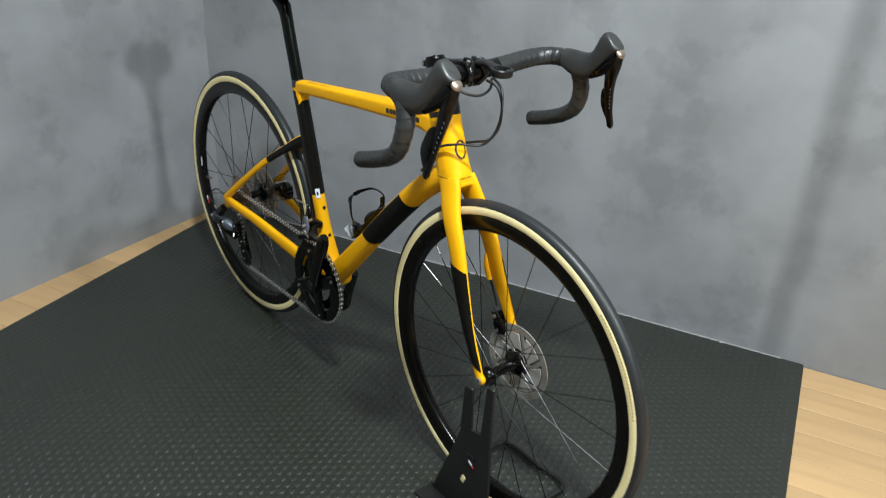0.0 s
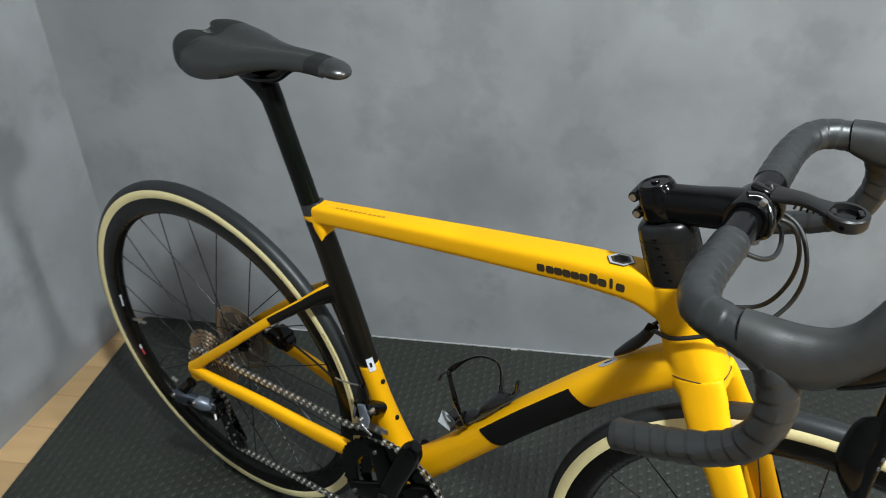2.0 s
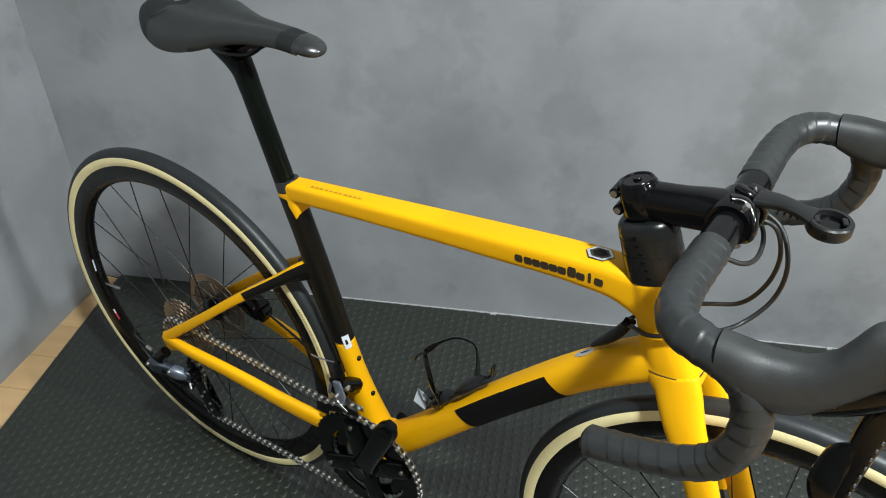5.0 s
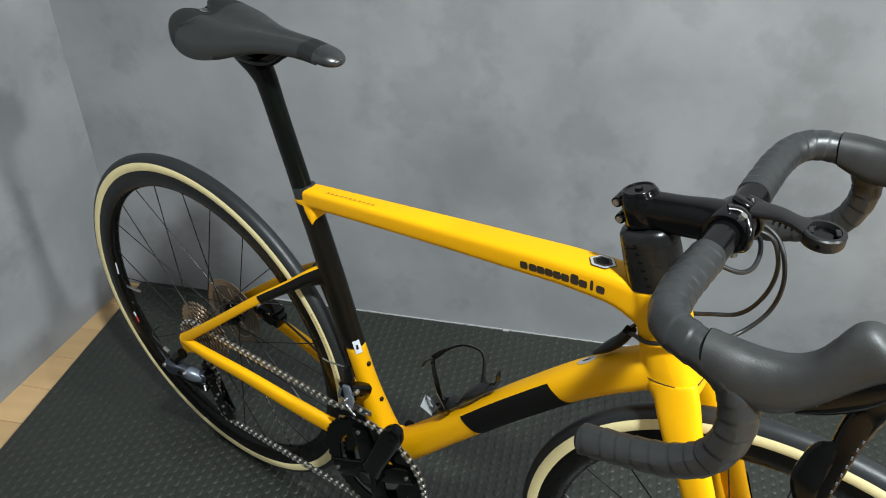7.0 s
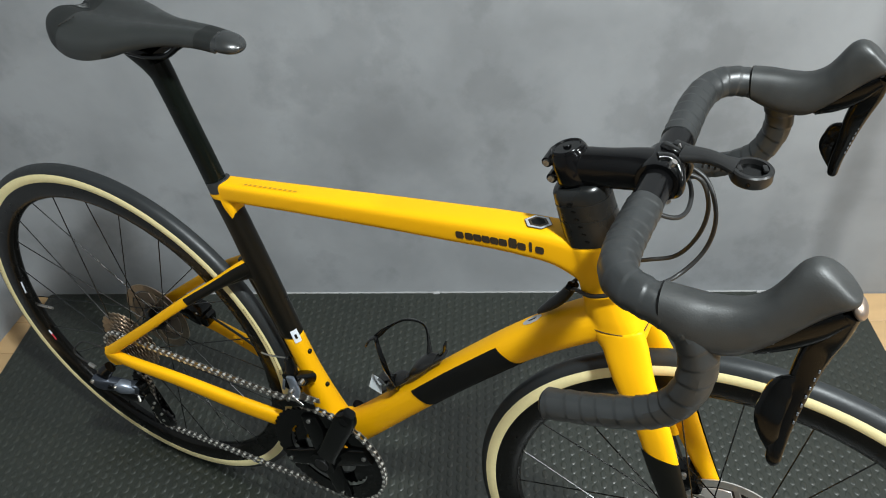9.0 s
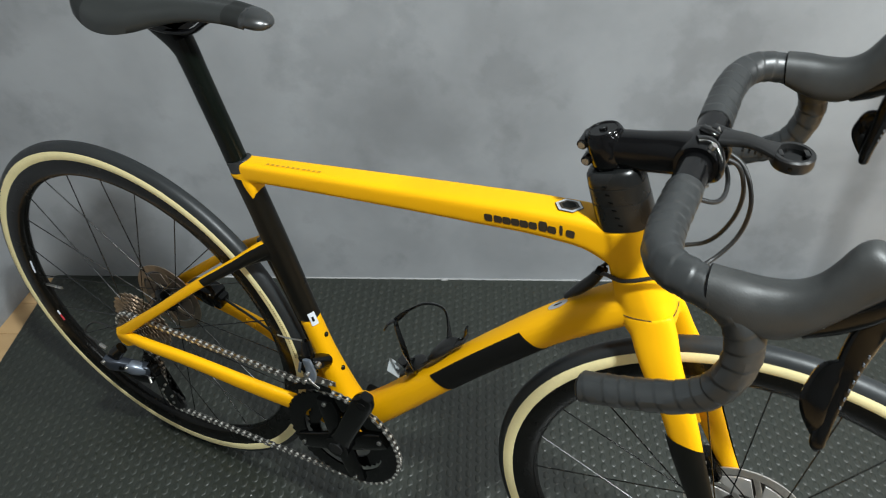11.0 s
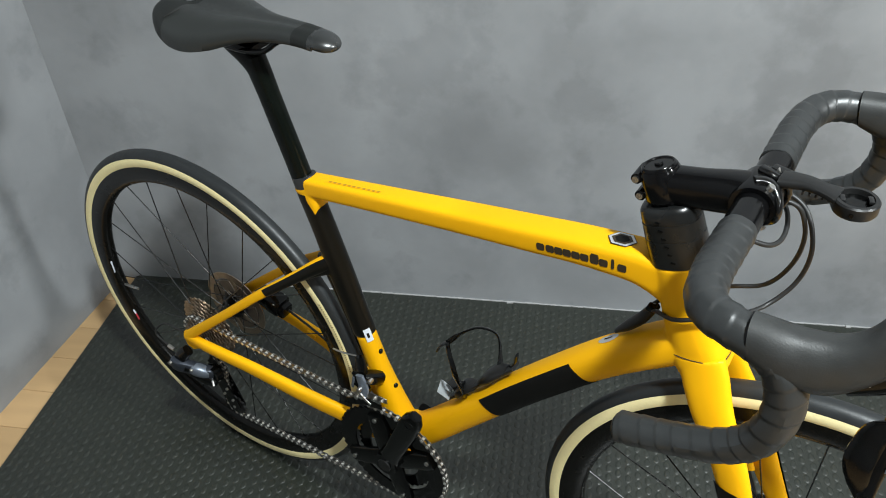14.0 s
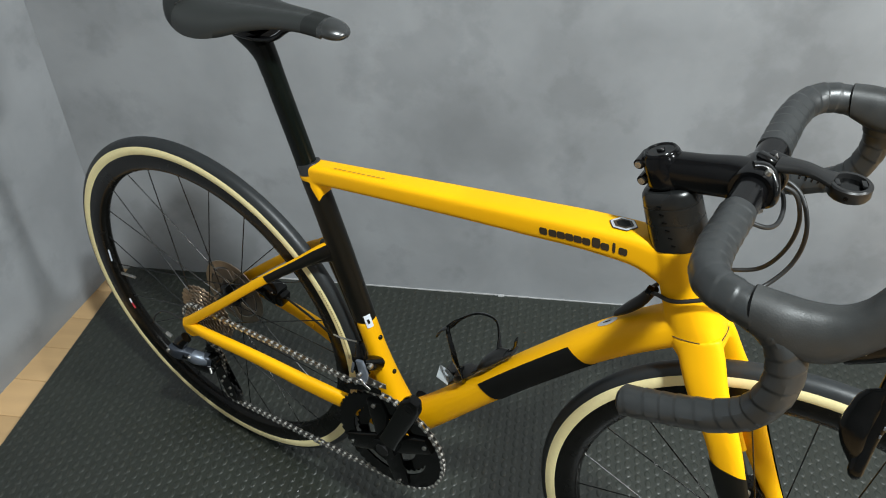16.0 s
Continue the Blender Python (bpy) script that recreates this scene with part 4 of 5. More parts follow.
part("cable_port", tube([(0.741, 0, 0.662, 0.006, 0.003), (0.755, 0, 0.6775, 0.0090, 0.0062), (0.769, -0.001, 0.696, 0.0085, 0.0068), (0.779, -0.003, 0.715, 0.0055, 0.0055), (0.784, -0.006, 0.722, 0.0036, 0.0036)], 18, 16), PLASTIC, frame_body, "black rubber cable port")

# ---- drive ----
RING_Y, SMALL_Y = -0.0495, -0.0425


def toothed(teeth, radius, inner, thickness, centre, bm=None):
    """A toothed ring in the plane of the bicycle."""
    bm = bm or bmesh.new()
    n = teeth * 4
    front, back, fi, bi = [], [], [], []
    for k in range(n):
        a = 2 * math.pi * k / n
        r = radius + (0.0022 if k % 4 == 0 else (0.0006 if k % 2 else -0.0022))
        for lst, rr, y in ((front, r, -thickness / 2), (back, r, thickness / 2), (fi, inner, -thickness / 2), (bi, inner, thickness / 2)):
            lst.append(bm.verts.new((centre[0] + rr * math.cos(a), centre[1] + y, centre[2] + rr * math.sin(a))))
    for k in range(n):
        j = (k + 1) % n
        bm.faces.new((front[k], front[j], fi[j], fi[k]))
        bm.faces.new((back[j], back[k], bi[k], bi[j]))
        bm.faces.new((front[j], front[k], back[k], back[j]))
        bm.faces.new((fi[k], fi[j], bi[j], bi[k]))
    return bm


CRANK_ANGLE = 65.6
crank_dir = Vector((math.cos(radians(CRANK_ANGLE)), 0, math.sin(radians(CRANK_ANGLE))))
end = Vector(BB) + crank_dir * 0.1625
bm = tube([(BB[0], -0.060, BB[2], 0.0085, 0.0190), (*(Vector(BB) + crank_dir * 0.03 + Vector((0, -0.063, 0))), 0.0085, 0.0165), (*(Vector(BB) + crank_dir * 0.09 + Vector((0, -0.0675, 0))), 0.0085, 0.0168), (*(Vector(BB) + crank_dir * 0.145 + Vector((0, -0.0705, 0))), 0.0090, 0.0172), (*(end + Vector((0, -0.0715, 0))), 0.0090, 0.0155), (*(Vector(BB) + crank_dir * 0.176 + Vector((0, -0.0715, 0))), 0.0075, 0.0090)], 40, 22, power=3.2)
disc(0.0215, -0.070, -0.052, BB, 32, bm)
crankset = part("crankset", bm, GLOSS_BLACK, bike, "glossy black crankset without pedals")
part("pedal_eye", lathe([(0.0058, -0.0806), (0.0085, -0.0806), (0.0092, -0.0796), (0.0092, -0.0760), (0.0058, -0.0760)], (BB[0] + crank_dir.x * 0.158, 0, BB[2] + crank_dir.z * 0.158), n=24), ALLOY_BLACK, crankset)
part("axle_cap", disc(0.0118, -0.0725, -0.069, BB, 24), PLASTIC, crankset)
b = toothed(50, 0.1005, 0.0715, 0.0030, (BB[0], RING_Y, BB[2]))
part("chainring", b, GLOSS_BLACK, crankset, "large black chainring")
part("chainring", toothed(34, 0.0680, 0.0470, 0.0028, (BB[0], SMALL_Y, BB[2])), GLOSS_BLACK, crankset, "small black chainring")
for k in range(4):
    a = radians(CRANK_ANGLE + (-38, 38, 142, 218)[k])
    d = Vector((math.cos(a), 0, math.sin(a)))
    c0 = Vector((BB[0], -0.053, BB[2]))
    b = tube([(*(c0 + d * 0.012), 0.0052, 0.0200), (*(c0 + d * 0.045), 0.0052, 0.0185), (*(c0 + d * 0.070), 0.0048, 0.0175), (*(c0 + d * 0.0900), 0.0036, 0.0150)], 16, 14, power=3)
    part("spider_arm", b, GLOSS_BLACK, crankset)
    part("ring_bolt", wire([c0 + d * 0.0835 + Vector((0, -0.0065, 0)), c0 + d * 0.0835], 0.0036, 3, 12), STEEL, crankset)
lp = Vector(BB) - crank_dir * 0.1655
part("left_crank", tube([(BB[0], 0.056, BB[2], 0.0085, 0.018), (*(Vector(BB) - crank_dir * 0.09 + Vector((0, 0.0665, 0))), 0.008, 0.0135), (*(Vector(BB) - crank_dir * 0.15 + Vector((0, 0.0705, 0))), 0.008, 0.0140), (*(lp + Vector((0, 0.0715, 0))), 0.0065, 0.0075)], 24, 18, power=3), GLOSS_BLACK, crankset)
part("bottom_bracket_cup", disc(0.0225, -0.044, -0.036, BB, 32), PLASTIC, crankset)

# sprockets, from small outside to large inside
for k, teeth in enumerate((11, 12, 13, 14, 15, 17, 19, 21, 24, 27, 30)):
    r = teeth * 0.0127 / (2 * math.pi)
    part("sprocket", toothed(teeth, r, r * 0.62 if teeth > 15 else 0.017, 0.0017, (0, -0.0585 + 0.0033 * k, 0.336)), COG_STEEL, rear_wheel, "steel sprocket" if k == 0 else "")
part("freehub", disc(0.0165, -0.060, -0.024, REAR, 28), PLASTIC, rear_wheel)
part("lockring", disc(0.0150, -0.063, -0.0590, REAR, 28), COG_STEEL, rear_wheel)

# chain
CHAIN_Y = -0.0472
def arc(cx, cz, r, a0, a1, n):
    return [(cx + r * math.cos(radians(a)), cz + r * math.sin(radians(a))) for a in np.linspace(a0, a1, n)]


UPPER, LOWER = (0.020, 0.262), (0.047, 0.1745)
loop = arc(BB[0], BB[2], 0.1012, -93, 91, 40) + arc(0, 0.336, 0.0344, 92, 285, 24) + arc(*UPPER, 0.0215, 70, -35, 8) + arc(*LOWER, 0.0222, 150, 268, 12)
loop = np.array(loop + loop[:1])
gap = np.r_[0, np.cumsum(np.linalg.norm(np.diff(loop, axis=0), axis=1))]
count = 2 * round(gap[-1] / 0.0127 / 2)
where = np.linspace(0, gap[-1], count + 1)
pins = np.c_[np.interp(where, gap, loop[:, 0]), np.interp(where, gap, loop[:, 1])]
bm = bmesh.new()
for x, z in pins[:-1]:
    wire([(x, CHAIN_Y - 0.0047, z), (x, CHAIN_Y + 0.0047, z)], 0.0028, 2, 8, bm)
chain = part("chain", bm, CHAIN_STEEL, bike, "steel roller chain")


def link_mesh(offset, name, steel):
    bm = bmesh.new()
    shape = []
    for k in range(12):
        a = 2 * math.pi * k / 12
        x = 0.0043 * math.cos(a)
        shape.append((x + math.copysign(0.0062, x) if abs(math.cos(a)) > 0.05 else x, 0.0037 * math.sin(a) * (1 if abs(math.cos(a)) > 0.3 else 0.78)))
    for y in (-offset, offset):
        plate(shape, 0.0010, pose(0, y, 0), bm)
    me = mesh_of(bm, name, steel, smooth=False)
    return me


links = (link_mesh(0.0024, "inner_link", DARK_LINK), link_mesh(0.0035, "outer_link", LINK_STEEL))
for k in range(count):
    (x0, z0), (x1, z1) = pins[k], pins[k + 1]
    ob = new("link", links[k % 2])
    ob.parent = chain
    ob.matrix_local = pose((x0 + x1) / 2, CHAIN_Y, (z0 + z1) / 2, 0, -math.degrees(math.atan2(z1 - z0, x1 - x0)), 0)

# rear derailleur
bm = tube([(-0.004, -0.079, 0.318, 0.007, 0.010), (-0.022, -0.082, 0.298, 0.0085, 0.0125), (-0.030, -0.085, 0.280, 0.0085, 0.0135)], 12, 16, power=2.8)
derailleur = part("rear_derailleur", bm, GLOSS_BLACK, bike, "black and grey rear derailleur")
part("derailleur_link", tube([(-0.042, -0.093, 0.2880, 0.0050, 0.0090), (-0.034, -0.092, 0.2840, 0.0080, 0.0125), (-0.010, -0.081, 0.2750, 0.0085, 0.0135), (0.012, -0.070, 0.2660, 0.0085, 0.0130), (0.027, -0.062, 0.2600, 0.0075, 0.0110), (0.031, -0.060, 0.2585, 0.0050, 0.0070)], 24, 20, power=5), DARK_ARM, derailleur, "broad dark grey derailleur arm")
# lighter facet: the arm's blue-grey highlight put into the colour
part("derailleur_face", tube([(-0.006, -0.0815, 0.2750, 0.0075, 0.0105), (0.000, -0.0790, 0.2725, 0.0092, 0.0128), (0.014, -0.0720, 0.2668, 0.0092, 0.0122), (0.023, -0.0675, 0.2632, 0.0072, 0.0090)], 12, 16, power=4), DERAILLEUR, derailleur, "grey metal facet, lighter for the highlight on the dark arm")
part("derailleur_link", tube([(-0.034, -0.080, 0.272, 0.0080, 0.012), (0.000, -0.074, 0.252, 0.0090, 0.013), (0.030, -0.064, 0.240, 0.0080, 0.010)], 12, 14, power=3.5), GLOSS_BLACK, derailleur)
part("derailleur_notch", box((0.0085, 0.006, 0.0075), pose(-0.008, -0.0900, 0.2775, 0, 26, 26), 0.0012), GLOSS_BLACK, derailleur)
part("derailleur_screw", wire([(-0.036, -0.098, 0.2890), (-0.036, -0.1035, 0.2890)], 0.0036, 3, 12), STEEL, derailleur)
part("derailleur_screw", wire([(0.002, -0.087, 0.2790), (0.001, -0.0910, 0.2795)], 0.0028, 3, 12), STEEL, derailleur)
part("derailleur_screw", wire([(0.030, -0.072, 0.2520), (0.036, -0.0760, 0.2440)], 0.0022, 3, 10), STEEL, derailleur)
for px, pz in ((0.034, 0.246), (0.050, 0.231), (0.040, 0.214), (0.058, 0.205)):
    part("derailleur_screw", wire([(px, -0.060, pz), (px, -0.0635, pz)], 0.0026, 3, 10), STEEL, derailleur)
part("derailleur_knuckle", disc(0.0150, -0.068, -0.054, (UPPER[0] + 0.008, 0, UPPER[1] - 0.002), 28), GLOSS_BLACK, derailleur)
for y in (CHAIN_Y - 0.0065, CHAIN_Y + 0.0065):
    outline = [(UPPER[0] - 0.012, UPPER[1] + 0.008), (UPPER[0] + 0.004, UPPER[1] + 0.014), (UPPER[0] + 0.015, UPPER[1]), (LOWER[0] + 0.016, LOWER[1] + 0.004), (LOWER[0] + 0.009, LOWER[1] - 0.014), (LOWER[0] - 0.010, LOWER[1] - 0.010), (UPPER[0] - 0.006, UPPER[1] - 0.030)]
    part("cage_plate", plate(outline, 0.0022, pose(0, y, 0), bevel=0.0005), GLOSS_BLACK, derailleur)
for c in (UPPER, LOWER):
    part("jockey_wheel", toothed(11, 0.0205, 0.004, 0.004, (c[0], CHAIN_Y, c[1])), PLASTIC, derailleur)
    part("cage_bolt", wire([(c[0], CHAIN_Y - 0.0085, c[1]), (c[0], CHAIN_Y + 0.0085, c[1])], 0.0034, 3, 10), STEEL, derailleur)
part("adjuster", wire([(-0.045, -0.080, 0.300), (-0.058, -0.080, 0.304)], 0.0035, 4, 10), STEEL, derailleur)
part("shift_cable", wire([(-0.055, -0.080, 0.304), (-0.085, -0.080, 0.320), (-0.06, -0.074, 0.352), (-0.012, -0.070, 0.352)], 0.0018, 24, 8), CABLE, derailleur)

# front derailleur on the seat tube
bm = tube([(0.385, -0.014, 0.404, 0.008, 0.010), (0.378, -0.030, 0.412, 0.0095, 0.0115), (0.371, -0.040, 0.418, 0.008, 0.010)], 10, 16, side=(0, 0, 1), power=3.5)
box((0.018, 0.010, 0.030), pose(0.366, -0.041, 0.412, 0, -18, 0), 0.002, bm)
box((0.012, 0.014, 0.012), pose(0.376, -0.044, 0.396, 0, 12, 0), 0.002, bm)
front_mech = part("front_derailleur", bm, GLOSS_BLACK, bike, "black front derailleur with a silver cage")
part("mech_arm", tube([(0.360, -0.030, 0.448, 0.0055, 0.006), (0.366, -0.036, 0.425, 0.0075, 0.010), (0.362, -0.040, 0.398, 0.008, 0.010)], 12, 14, power=3), GLOSS_BLACK, front_mech)
part("mech_link", tube([(0.372, -0.0485, 0.430, 0.003, 0.0075), (0.378, -0.0500, 0.405, 0.003, 0.0095), (0.372, -0.0520, 0.385, 0.0025, 0.0075)], 12, 12, power=3), DERAILLEUR, front_mech, "grey metal link")
for y in (-0.0405, -0.0540):
    pts = [(BB[0] + r * math.cos(radians(a)), BB[2] + r * math.sin(radians(a))) for r, a in ((0.112, 128), (0.112, 110), (0.112, 92), (0.122, 92), (0.128, 110), (0.124, 128))]
    part("cage_plate", plate(pts, 0.0014, pose(0, y, 0), bevel=0.0003), STEEL if y > -0.05 else GLOSS_BLACK, front_mech, "silver cage plate" if y > -0.05 else "black cage plate")
for p, q in (((0.375, -0.060, 0.408), (0.375, -0.053, 0.408)), ((0.392, -0.052, 0.428), (0.392, -0.044, 0.428)), ((0.366, -0.058, 0.386), (0.366, -0.052, 0.386))):
    part("mech_bolt", wire([p, q], 0.0036, 3, 10), STEEL, front_mech)
part("mech_clip", lathe([(0.0032, -0.0560), (0.0062, -0.0560), (0.0066, -0.0535), (0.0062, -0.0515), (0.0032, -0.0515)], (0.373, 0, 0.391), n=20), STEEL, front_mech, "silver ring")
part("mech_link", box((0.005, 0.003, 0.026), pose(0.3545, -0.0455, 0.404, 0, 14, 0), 0.001), DERAILLEUR, front_mech)
part("mech_link", box((0.017, 0.003, 0.006), pose(0.385, -0.0540, 0.386, 0, 28, 0), 0.001), STEEL, front_mech)
part("mech_cable", wire([(0.356, -0.032, 0.449), (0.330, -0.040, 0.452), (0.318, -0.040, 0.452)], 0.0014, 8, 8), STEEL, front_mech)

# disc calipers on the left side
def caliper(m):
    bm = box((0.062, 0.026, 0.024), m @ pose(0, 0, 0), 0.005)
    box((0.030, 0.034, 0.030), m @ pose(0.006, 0, 0.004), 0.006, bm)
    return bm


cal = part("rear_caliper", caliper(pose(0.098, 0.050, 0.376, 0, 12, 0)), GLOSS_BLACK, bike, "black rear disc brake caliper")
part("caliper_bolt", wire([(0.082, 0.034, 0.392), (0.082, 0.066, 0.392)], 0.0042, 3, 12), STEEL, cal)
part("caliper_bolt", wire([(0.112, 0.034, 0.388), (0.112, 0.066, 0.388)], 0.0036, 3, 12), STEEL, cal)
part("brake_hose", wire([(0.128, 0.052, 0.372), (0.19, 0.049, 0.352), (0.27, 0.044, 0.318), (0.36, 0.030, 0.288)], 0.0022, 24, 8), CABLE, cal)
part("hose_guide", tube([(0.165, 0.055, 0.336, 0.005, 0.006), (0.185, 0.052, 0.333, 0.004, 0.004)], 6, 12), YELLOW, cal)
cal = part("front_caliper", caliper(pose(0.945, 0.047, 0.398, 0, 62, 0) @ Matrix.Diagonal((0.8, 0.9, 0.8, 1))), GLOSS_BLACK, bike, "black front disc brake caliper")
part("caliper_bolt", wire([(0.938, 0.030, 0.412), (0.938, 0.064, 0.412)], 0.0042, 3, 12), STEEL, cal)
part("caliper_bolt", wire([(0.950, 0.030, 0.385), (0.950, 0.064, 0.385)], 0.0036, 3, 12), STEEL, cal)
part("brake_hose", wire([(0.930, 0.047, 0.428), (0.915, 0.043, 0.470), (0.905, 0.036, 0.50), (0.898, 0.034, 0.52)], 0.0022, 16, 8), CABLE, cal)
part("hose_port", tube([(0.915, 0.0350, 0.485, 0.004, 0.007), (0.904, 0.0335, 0.515, 0.0045, 0.006), (0.899, 0.036, 0.535, 0.003, 0.003)], 8, 12), YELLOW, cal)

# bottle cage on the down tube: places along the tube, sideways, and off its axis
def cage_place(a, y, off):
    return (0.53 + 0.667 * a - 0.745 * off, y, 0.402 + 0.745 * a + 0.667 * off)


bm = tube([(*cage_place(a, 0, 0.0275), 0.010, 0.0022) for a in (-0.004, 0.04, 0.09, 0.150)], 12, 12, power=4)
cage = part("bottle_cage", bm, PLASTIC, bike, "black plastic bottle cage on the down tube")
wing = [(0.112, 0.006, 0.029, 0.0060), (0.110, 0.024, 0.040, 0.0052), (0.112, 0.0430, 0.066, 0.0046), (0.106, 0.033, 0.088, 0.0040), (0.088, 0.014, 0.099, 0.0034), (0.071, 0.0, 0.101, 0.0036)]
part("cage_arm", tube([(*cage_place(a, y, o), 0.0018, 1.3 * w) for a, y, o, w in wing], 34, 10, side=(0.35, 0.75, 0.5), power=2.6), GLOSS_BLACK, cage)
wing = [(0.036, -0.004, 0.028, 0.0095), (0.046, -0.016, 0.036, 0.0090), (0.064, -0.027, 0.052, 0.0064), (0.080, -0.026, 0.076, 0.0036), (0.079, -0.013, 0.095, 0.0032), (0.071, 0.0, 0.101, 0.0036)]
part("cage_arm", tube([(*cage_place(a, y, o), 0.0018, 1.3 * w) for a, y, o, w in wing], 34, 10, side=(0.35, 0.75, -0.5), power=2.6), GLOSS_BLACK, cage)
part("cage_lip", tube([(*cage_place(a, y, o), w, 0.0016) for a, y, o, w in ((0.074, 0, 0.1010, 0.004), (0.056, 0, 0.1025, 0.0065), (0.038, 0.002, 0.0975, 0.0035))], 12, 10, power=2.6), PLASTIC, cage)
part("cage_bridge", tube([(*cage_place(a, 0, o), w, d) for a, o, w, d in ((0.070, 0.0285, 0.008, 0.003), (0.085, 0.0300, 0.015, 0.006), (0.112, 0.0310, 0.017, 0.007), (0.132, 0.0280, 0.010, 0.003))], 16, 16, power=2.5), PLASTIC, cage, "dark cage bridge")
part("cage_hook", tube([(*cage_place(a, y, o), 0.0050, 0.0014) for a, y, o in ((0.128, 0.006, 0.0275), (0.146, 0.002, 0.0300), (0.160, -0.002, 0.0340), (0.172, -0.004, 0.0420))], 12, 10, power=2.6), GLOSS_BLACK, cage)
part("cage_stop", box((0.003, 0.020, 0.024), Matrix.Translation(cage_place(0.018, 0.002, 0.039)) @ pose(0, 0, 0, 0, -48, 0), 0.001), PLASTIC, cage)
part("cage_tag", box((0.0012, 0.022, 0.024), Matrix.Translation(cage_place(0.004, -0.010, 0.044)) @ pose(0, 0, 0, 14, -40, 8), 0.0003), TAG, cage, "pale grey tag")
part("cage_foot", tube([(*cage_place(a, -0.002, o), w, d) for a, o, w, d in ((0.014, 0.026, 0.010, 0.004), (0.026, 0.031, 0.015, 0.007), (0.046, 0.030, 0.014, 0.006), (0.058, 0.026, 0.008, 0.003))], 12, 14, power=3), PLASTIC, cage)
for a in (0.035, 0.10):
    part("cage_bolt", wire([cage_place(a, 0, 0.029), cage_place(a, 0, 0.033)], 0.0045, 3, 12), STEEL, cage)

# ---- stand that carries the front axle ----
stand = group_of("bicycle_stand", "black metal floor stand under the front axle", "bike stand", (1.0, -0.07, 0))
inv = Matrix.Translation((-1.0, 0.07, 0))
outline = [(0.905, 0.000), (0.925, 0.060), (0.955, 0.140), (0.979, 0.205), (0.981, 0.318), (1.003, 0.322), (1.006, 0.225), (1.036, 0.232), (1.040, 0.350), (1.058, 0.352), (1.060, 0.225), (1.066, 0.140), (1.068, 0.060), (1.085, 0.0)]
b = bmesh.new()
plate(outline, 0.006, inv @ pose(0, -0.072, 0.0), b, bevel=0.001)
part("upright", b, STAND_METAL, stand)
b = disc(0.0135, -0.0775, -0.0750, (1.012, 0, 0.155), 28)
bmesh.ops.transform(b, matrix=inv, verts=b.verts)
part("round_mark", b, SPACER, stand, "grey round recess")
part("label", box((0.012, 0.0010, 0.005), inv @ pose(1.016, -0.0782, 0.150, 0, 38, 0), 0.0002), WHITE_LABEL, stand, "small white and red label")
part("label", box((0.005, 0.0011, 0.005), inv @ pose(1.0235, -0.0783, 0.144, 0, 38, 0), 0.0002), RED_PRINT, stand)
part("slot_plate", box((0.010, 0.0012, 0.018), inv @ pose(0.997, -0.0758, 0.094, 0, 20, 0), 0.0004), TAN, stand, "pale slot")
loop_path = [(0.905, -0.072), (0.901, 0.0), (0.896, 0.10), (0.895, 0.136), (0.898, 0.145), (0.908, 0.149), (0.99, 0.153), (1.066, 0.157), (1.076, 0.155), (1.081, 0.146), (1.083, 0.10), (1.084, 0.0), (1.085, -0.072)]
b = wire([(x, y, 0.0045) for x, y in loop_path], 0.0055, 110, 10)
bmesh.ops.transform(b, matrix=inv, verts=b.verts)
part("foot_loop", b, STAND_METAL, stand)
b = box((0.20, 0.05, 0.004), inv @ pose(0.995, -0.092, 0.002), 0.001)
part("foot_plate", b, STAND_METAL, stand)

# ---- rubber mat with raised studs ----
U0, U1, W0, W1, TOP = -0.497, 1.492, -1.45, 0.4805, -0.0045
bm = bmesh.new()
r = 0.009
corner = []
for cu, cw, a0 in ((U1 - r, W1 - r, 0), (U0 + r, W1 - r, 90), (U0 + r, W0 + r, 180), (U1 - r, W0 + r, 270)):
    corner += [(cu + r * math.cos(radians(a)), cw + r * math.sin(radians(a))) for a in np.linspace(a0, a0 + 90, 6)]
lo = [bm.verts.new((u, w, FLOOR + 0.0005)) for u, w in corner]
hi = [bm.verts.new((u, w, TOP)) for u, w in corner]
bm.faces.new(hi)
bm.faces.new(lo[::-1])
for k in range(len(corner)):
    j = (k + 1) % len(corner)
    bm.faces.new((lo[k], lo[j], hi[j], hi[k]))
mat = part("rubber_mat", bm, RUBBER, None, smooth=False)
mat.matrix_world = ROOM
tagged(mat, "black rubber floor mat with rows of small raised studs", "mat")

rng = np.random.default_rng(4)
du, dw = 0.0186, 0.0214
us, ws = np.arange(U0 + 0.012, U1 - 0.010, du), np.arange(W0 + 0.02, W1 - 0.014, dw)
gu, gw = np.meshgrid(us, ws, indexing="ij")
gw = gw + (np.arange(len(us)) % 2)[:, None] * dw / 2
cen = np.c_[gu.ravel(), gw.ravel()] + rng.normal(0, 0.00025, (gu.size, 2))
ang = np.radians(np.arange(0, 360, 60))
base = np.concatenate([np.c_[a * np.sin(ang), b_ * np.cos(ang), 0 * ang + z] for a, b_, z in ((0.0070, 0.0104, 0.0), (0.0050, 0.0086, 0.0010), (0.0030, 0.0062, 0.0013))])
quads = [(o + k, o + (k + 1) % 6, o + 6 + (k + 1) % 6, o + 6 + k) for o in (0, 6) for k in range(6)] + [(12, 13, 14, 15), (12, 15, 16, 17)]
quads = np.array(quads)[:, ::-1]
verts = (np.c_[cen, np.full(len(cen), TOP - 0.0001)][:, None, :] + base[None]).reshape(-1, 3)
faces = (np.arange(len(cen))[:, None, None] * 18 + quads[None]).reshape(-1, 4)
me = bpy.data.meshes.new("studs")
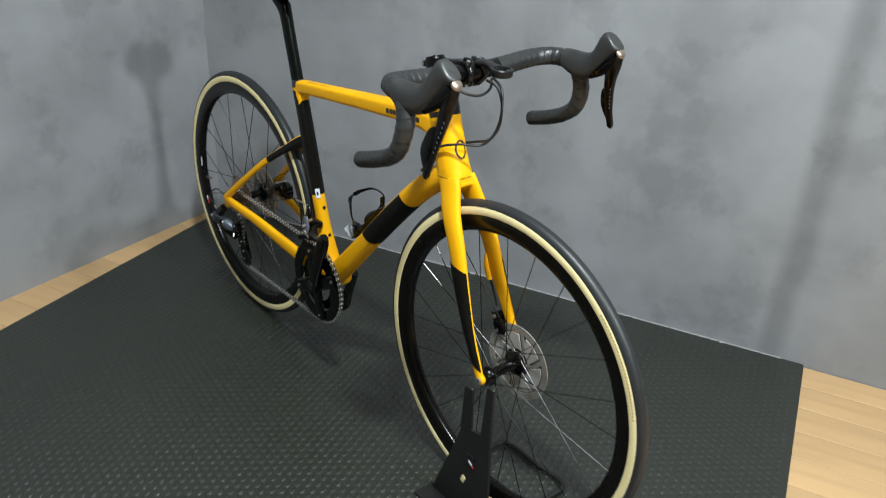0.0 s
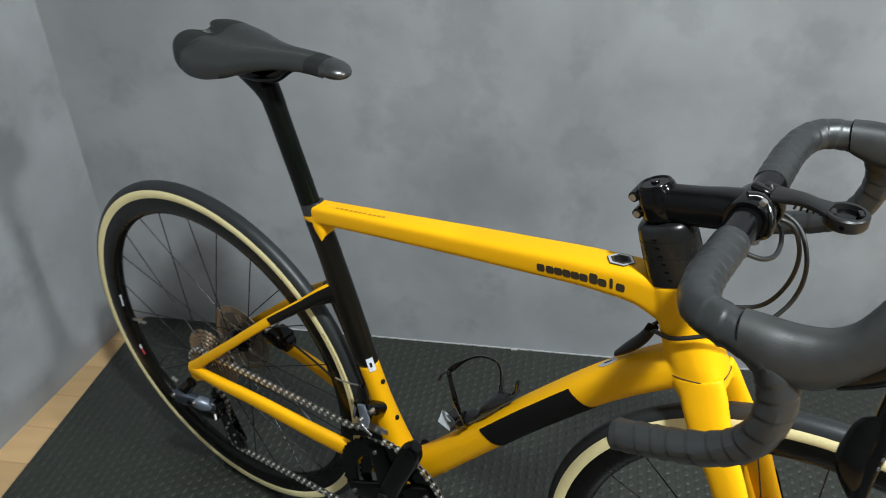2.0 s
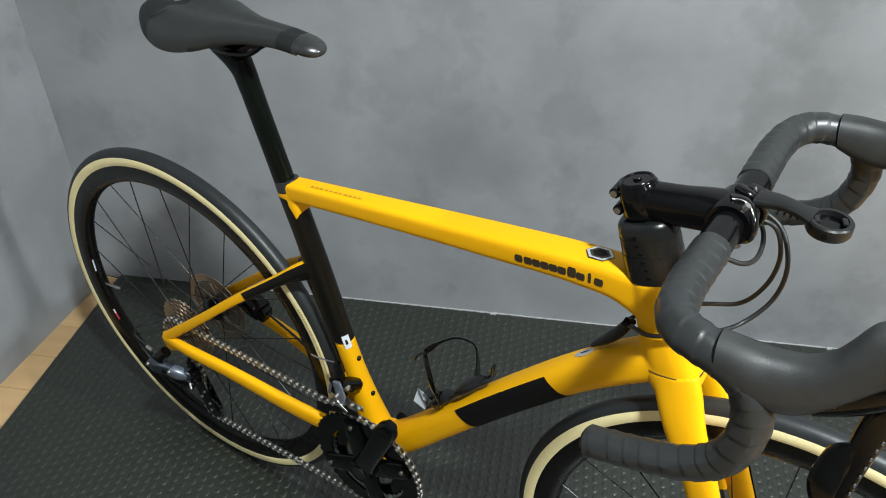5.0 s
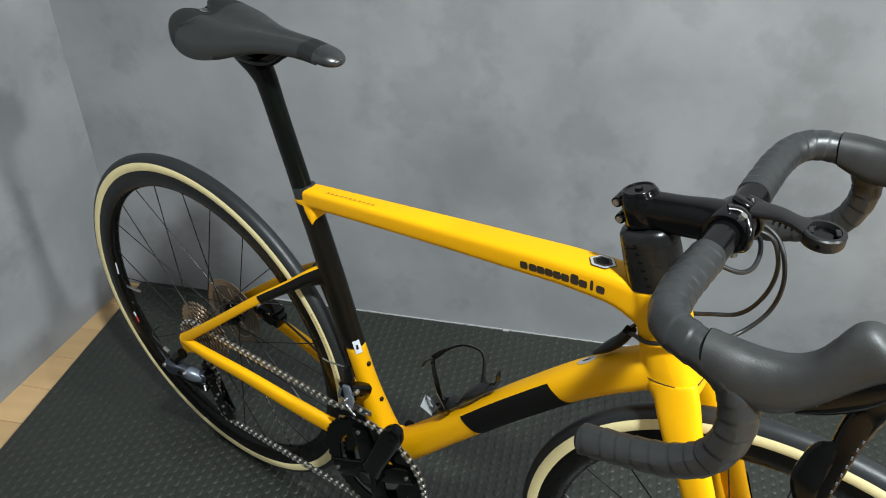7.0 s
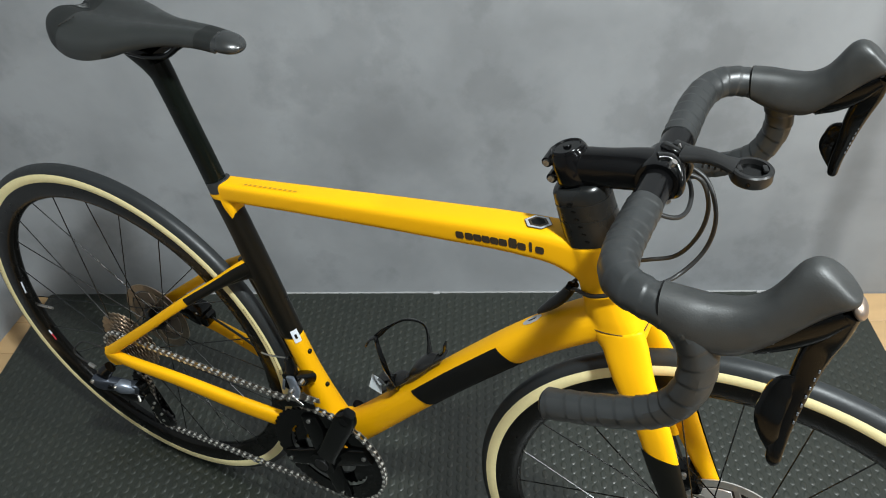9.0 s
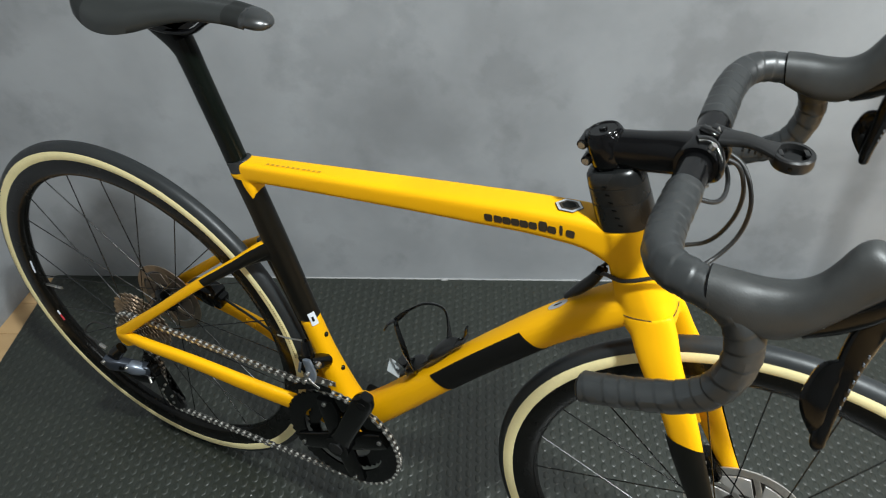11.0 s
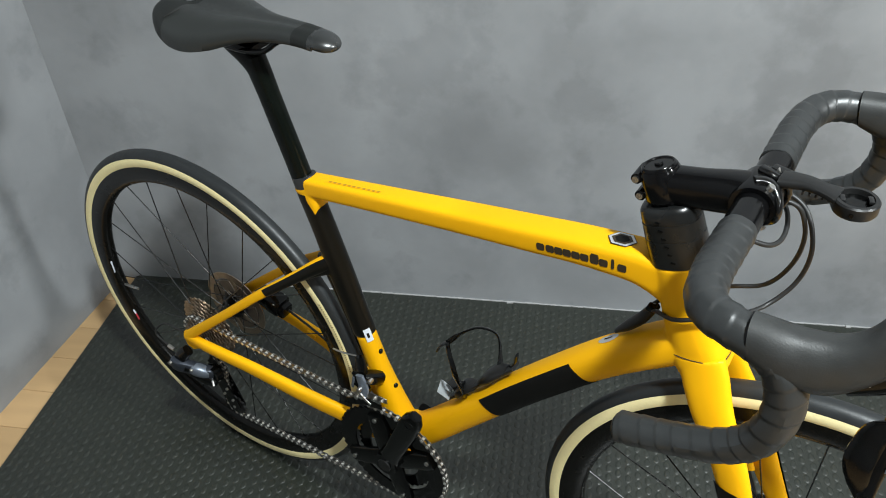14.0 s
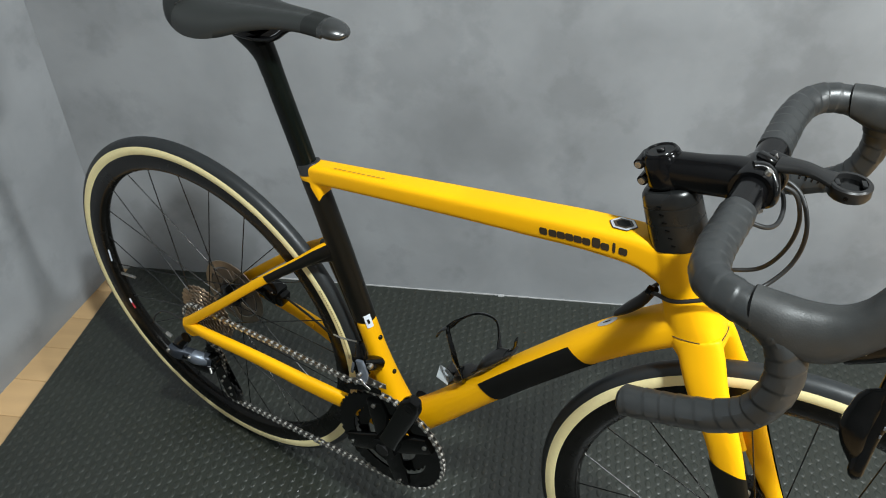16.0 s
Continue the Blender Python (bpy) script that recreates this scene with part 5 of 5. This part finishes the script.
me.from_pydata(verts.tolist(), [], faces.tolist())
me.materials.append(RUBBER)
me.shade_smooth()
studs = new("studs", me)
studs.parent = mat
tagged(studs, kind="stuff")

# a speck of lint on the mat
b = bmesh.new()
bmesh.ops.create_icosphere(b, subdivisions=2, radius=0.0016, matrix=Matrix.Diagonal((1.5, 0.8, 0.6, 1)))
lint = part("lint", b, SEALANT)
lint.matrix_world = ROOM @ pose(0.148, -0.142, TOP + 0.0012, 0, 0, 35)
tagged(lint, "tiny pale speck of lint lying on the rubber mat", "lint")

# pale line of filler where the wall meets the mat
bm = bmesh.new()
rng = np.random.default_rng(9)
for k in range(60):
    u = U0 + 0.25 + (U1 - U0 - 0.3) * k / 60
    box(((U1 - U0) / 58, 0.003, 0.0022 + 0.0020 * rng.random()), pose(u, BACK - 0.002, TOP + 0.0005), 0, bm)
for u, size in ((0.488, 0.016), (1.269, 0.011)):
    box((size, 0.006, 0.005), pose(u, BACK - 0.004, TOP + 0.0015, 0, 0, 6), 0.0012, bm)
trim = part("trim", bm, SEALANT, None, smooth=False)
trim.matrix_world = ROOM
tagged(trim, "thin pale rough line at the foot of the wall", "trim", kind="structure")

# ---- floor planks, along the back wall ----
floor = bpy.data.objects["floor"]
wide, long = 0.104, 0.92
plank_mesh = {}


def plank(length, width):
    key = round(length, 3), round(width, 3)
    if key not in plank_mesh:
        b = box((length - 0.0012, width - 0.0012, 0.012), None, 0.0008, segments=1)
        plank_mesh[key] = mesh_of(b, "plank", WOOD, smooth=False)
    return plank_mesh[key]


rng = np.random.default_rng(2)
row = 0
w = 0.479 - wide / 2 + 0.0105
while w > FRONT + wide / 2:
    u = -0.66 - 0.35 * ((row * 0.37) % 1.0)
    # a short plank fills up to the slanting wall
    rest = u - (-0.58 - (BACK - w + wide) * math.tan(radians(6.5)))
    if rest > 0.004:
        ob = new("plank", plank(rest, wide))
        ob.parent = floor
        ob.matrix_local = pose(u - rest / 2, w, FLOOR - 0.006)
    while u < RIGHT:
        hidden = u > U0 + 0.05 and u + long < U1 - 0.05 and w > W0 + 0.1
        if not hidden:
            size = min(long, RIGHT - u)
            edge = min(w + wide / 2, BACK - 0.002)
            width = edge - (w - wide / 2)
            ob = new("plank", plank(size, width))
            ob.parent = floor
            ob.matrix_local = pose(u + size / 2, edge - width / 2, FLOOR - 0.006)
        u += long
    w -= wide
    row += 1
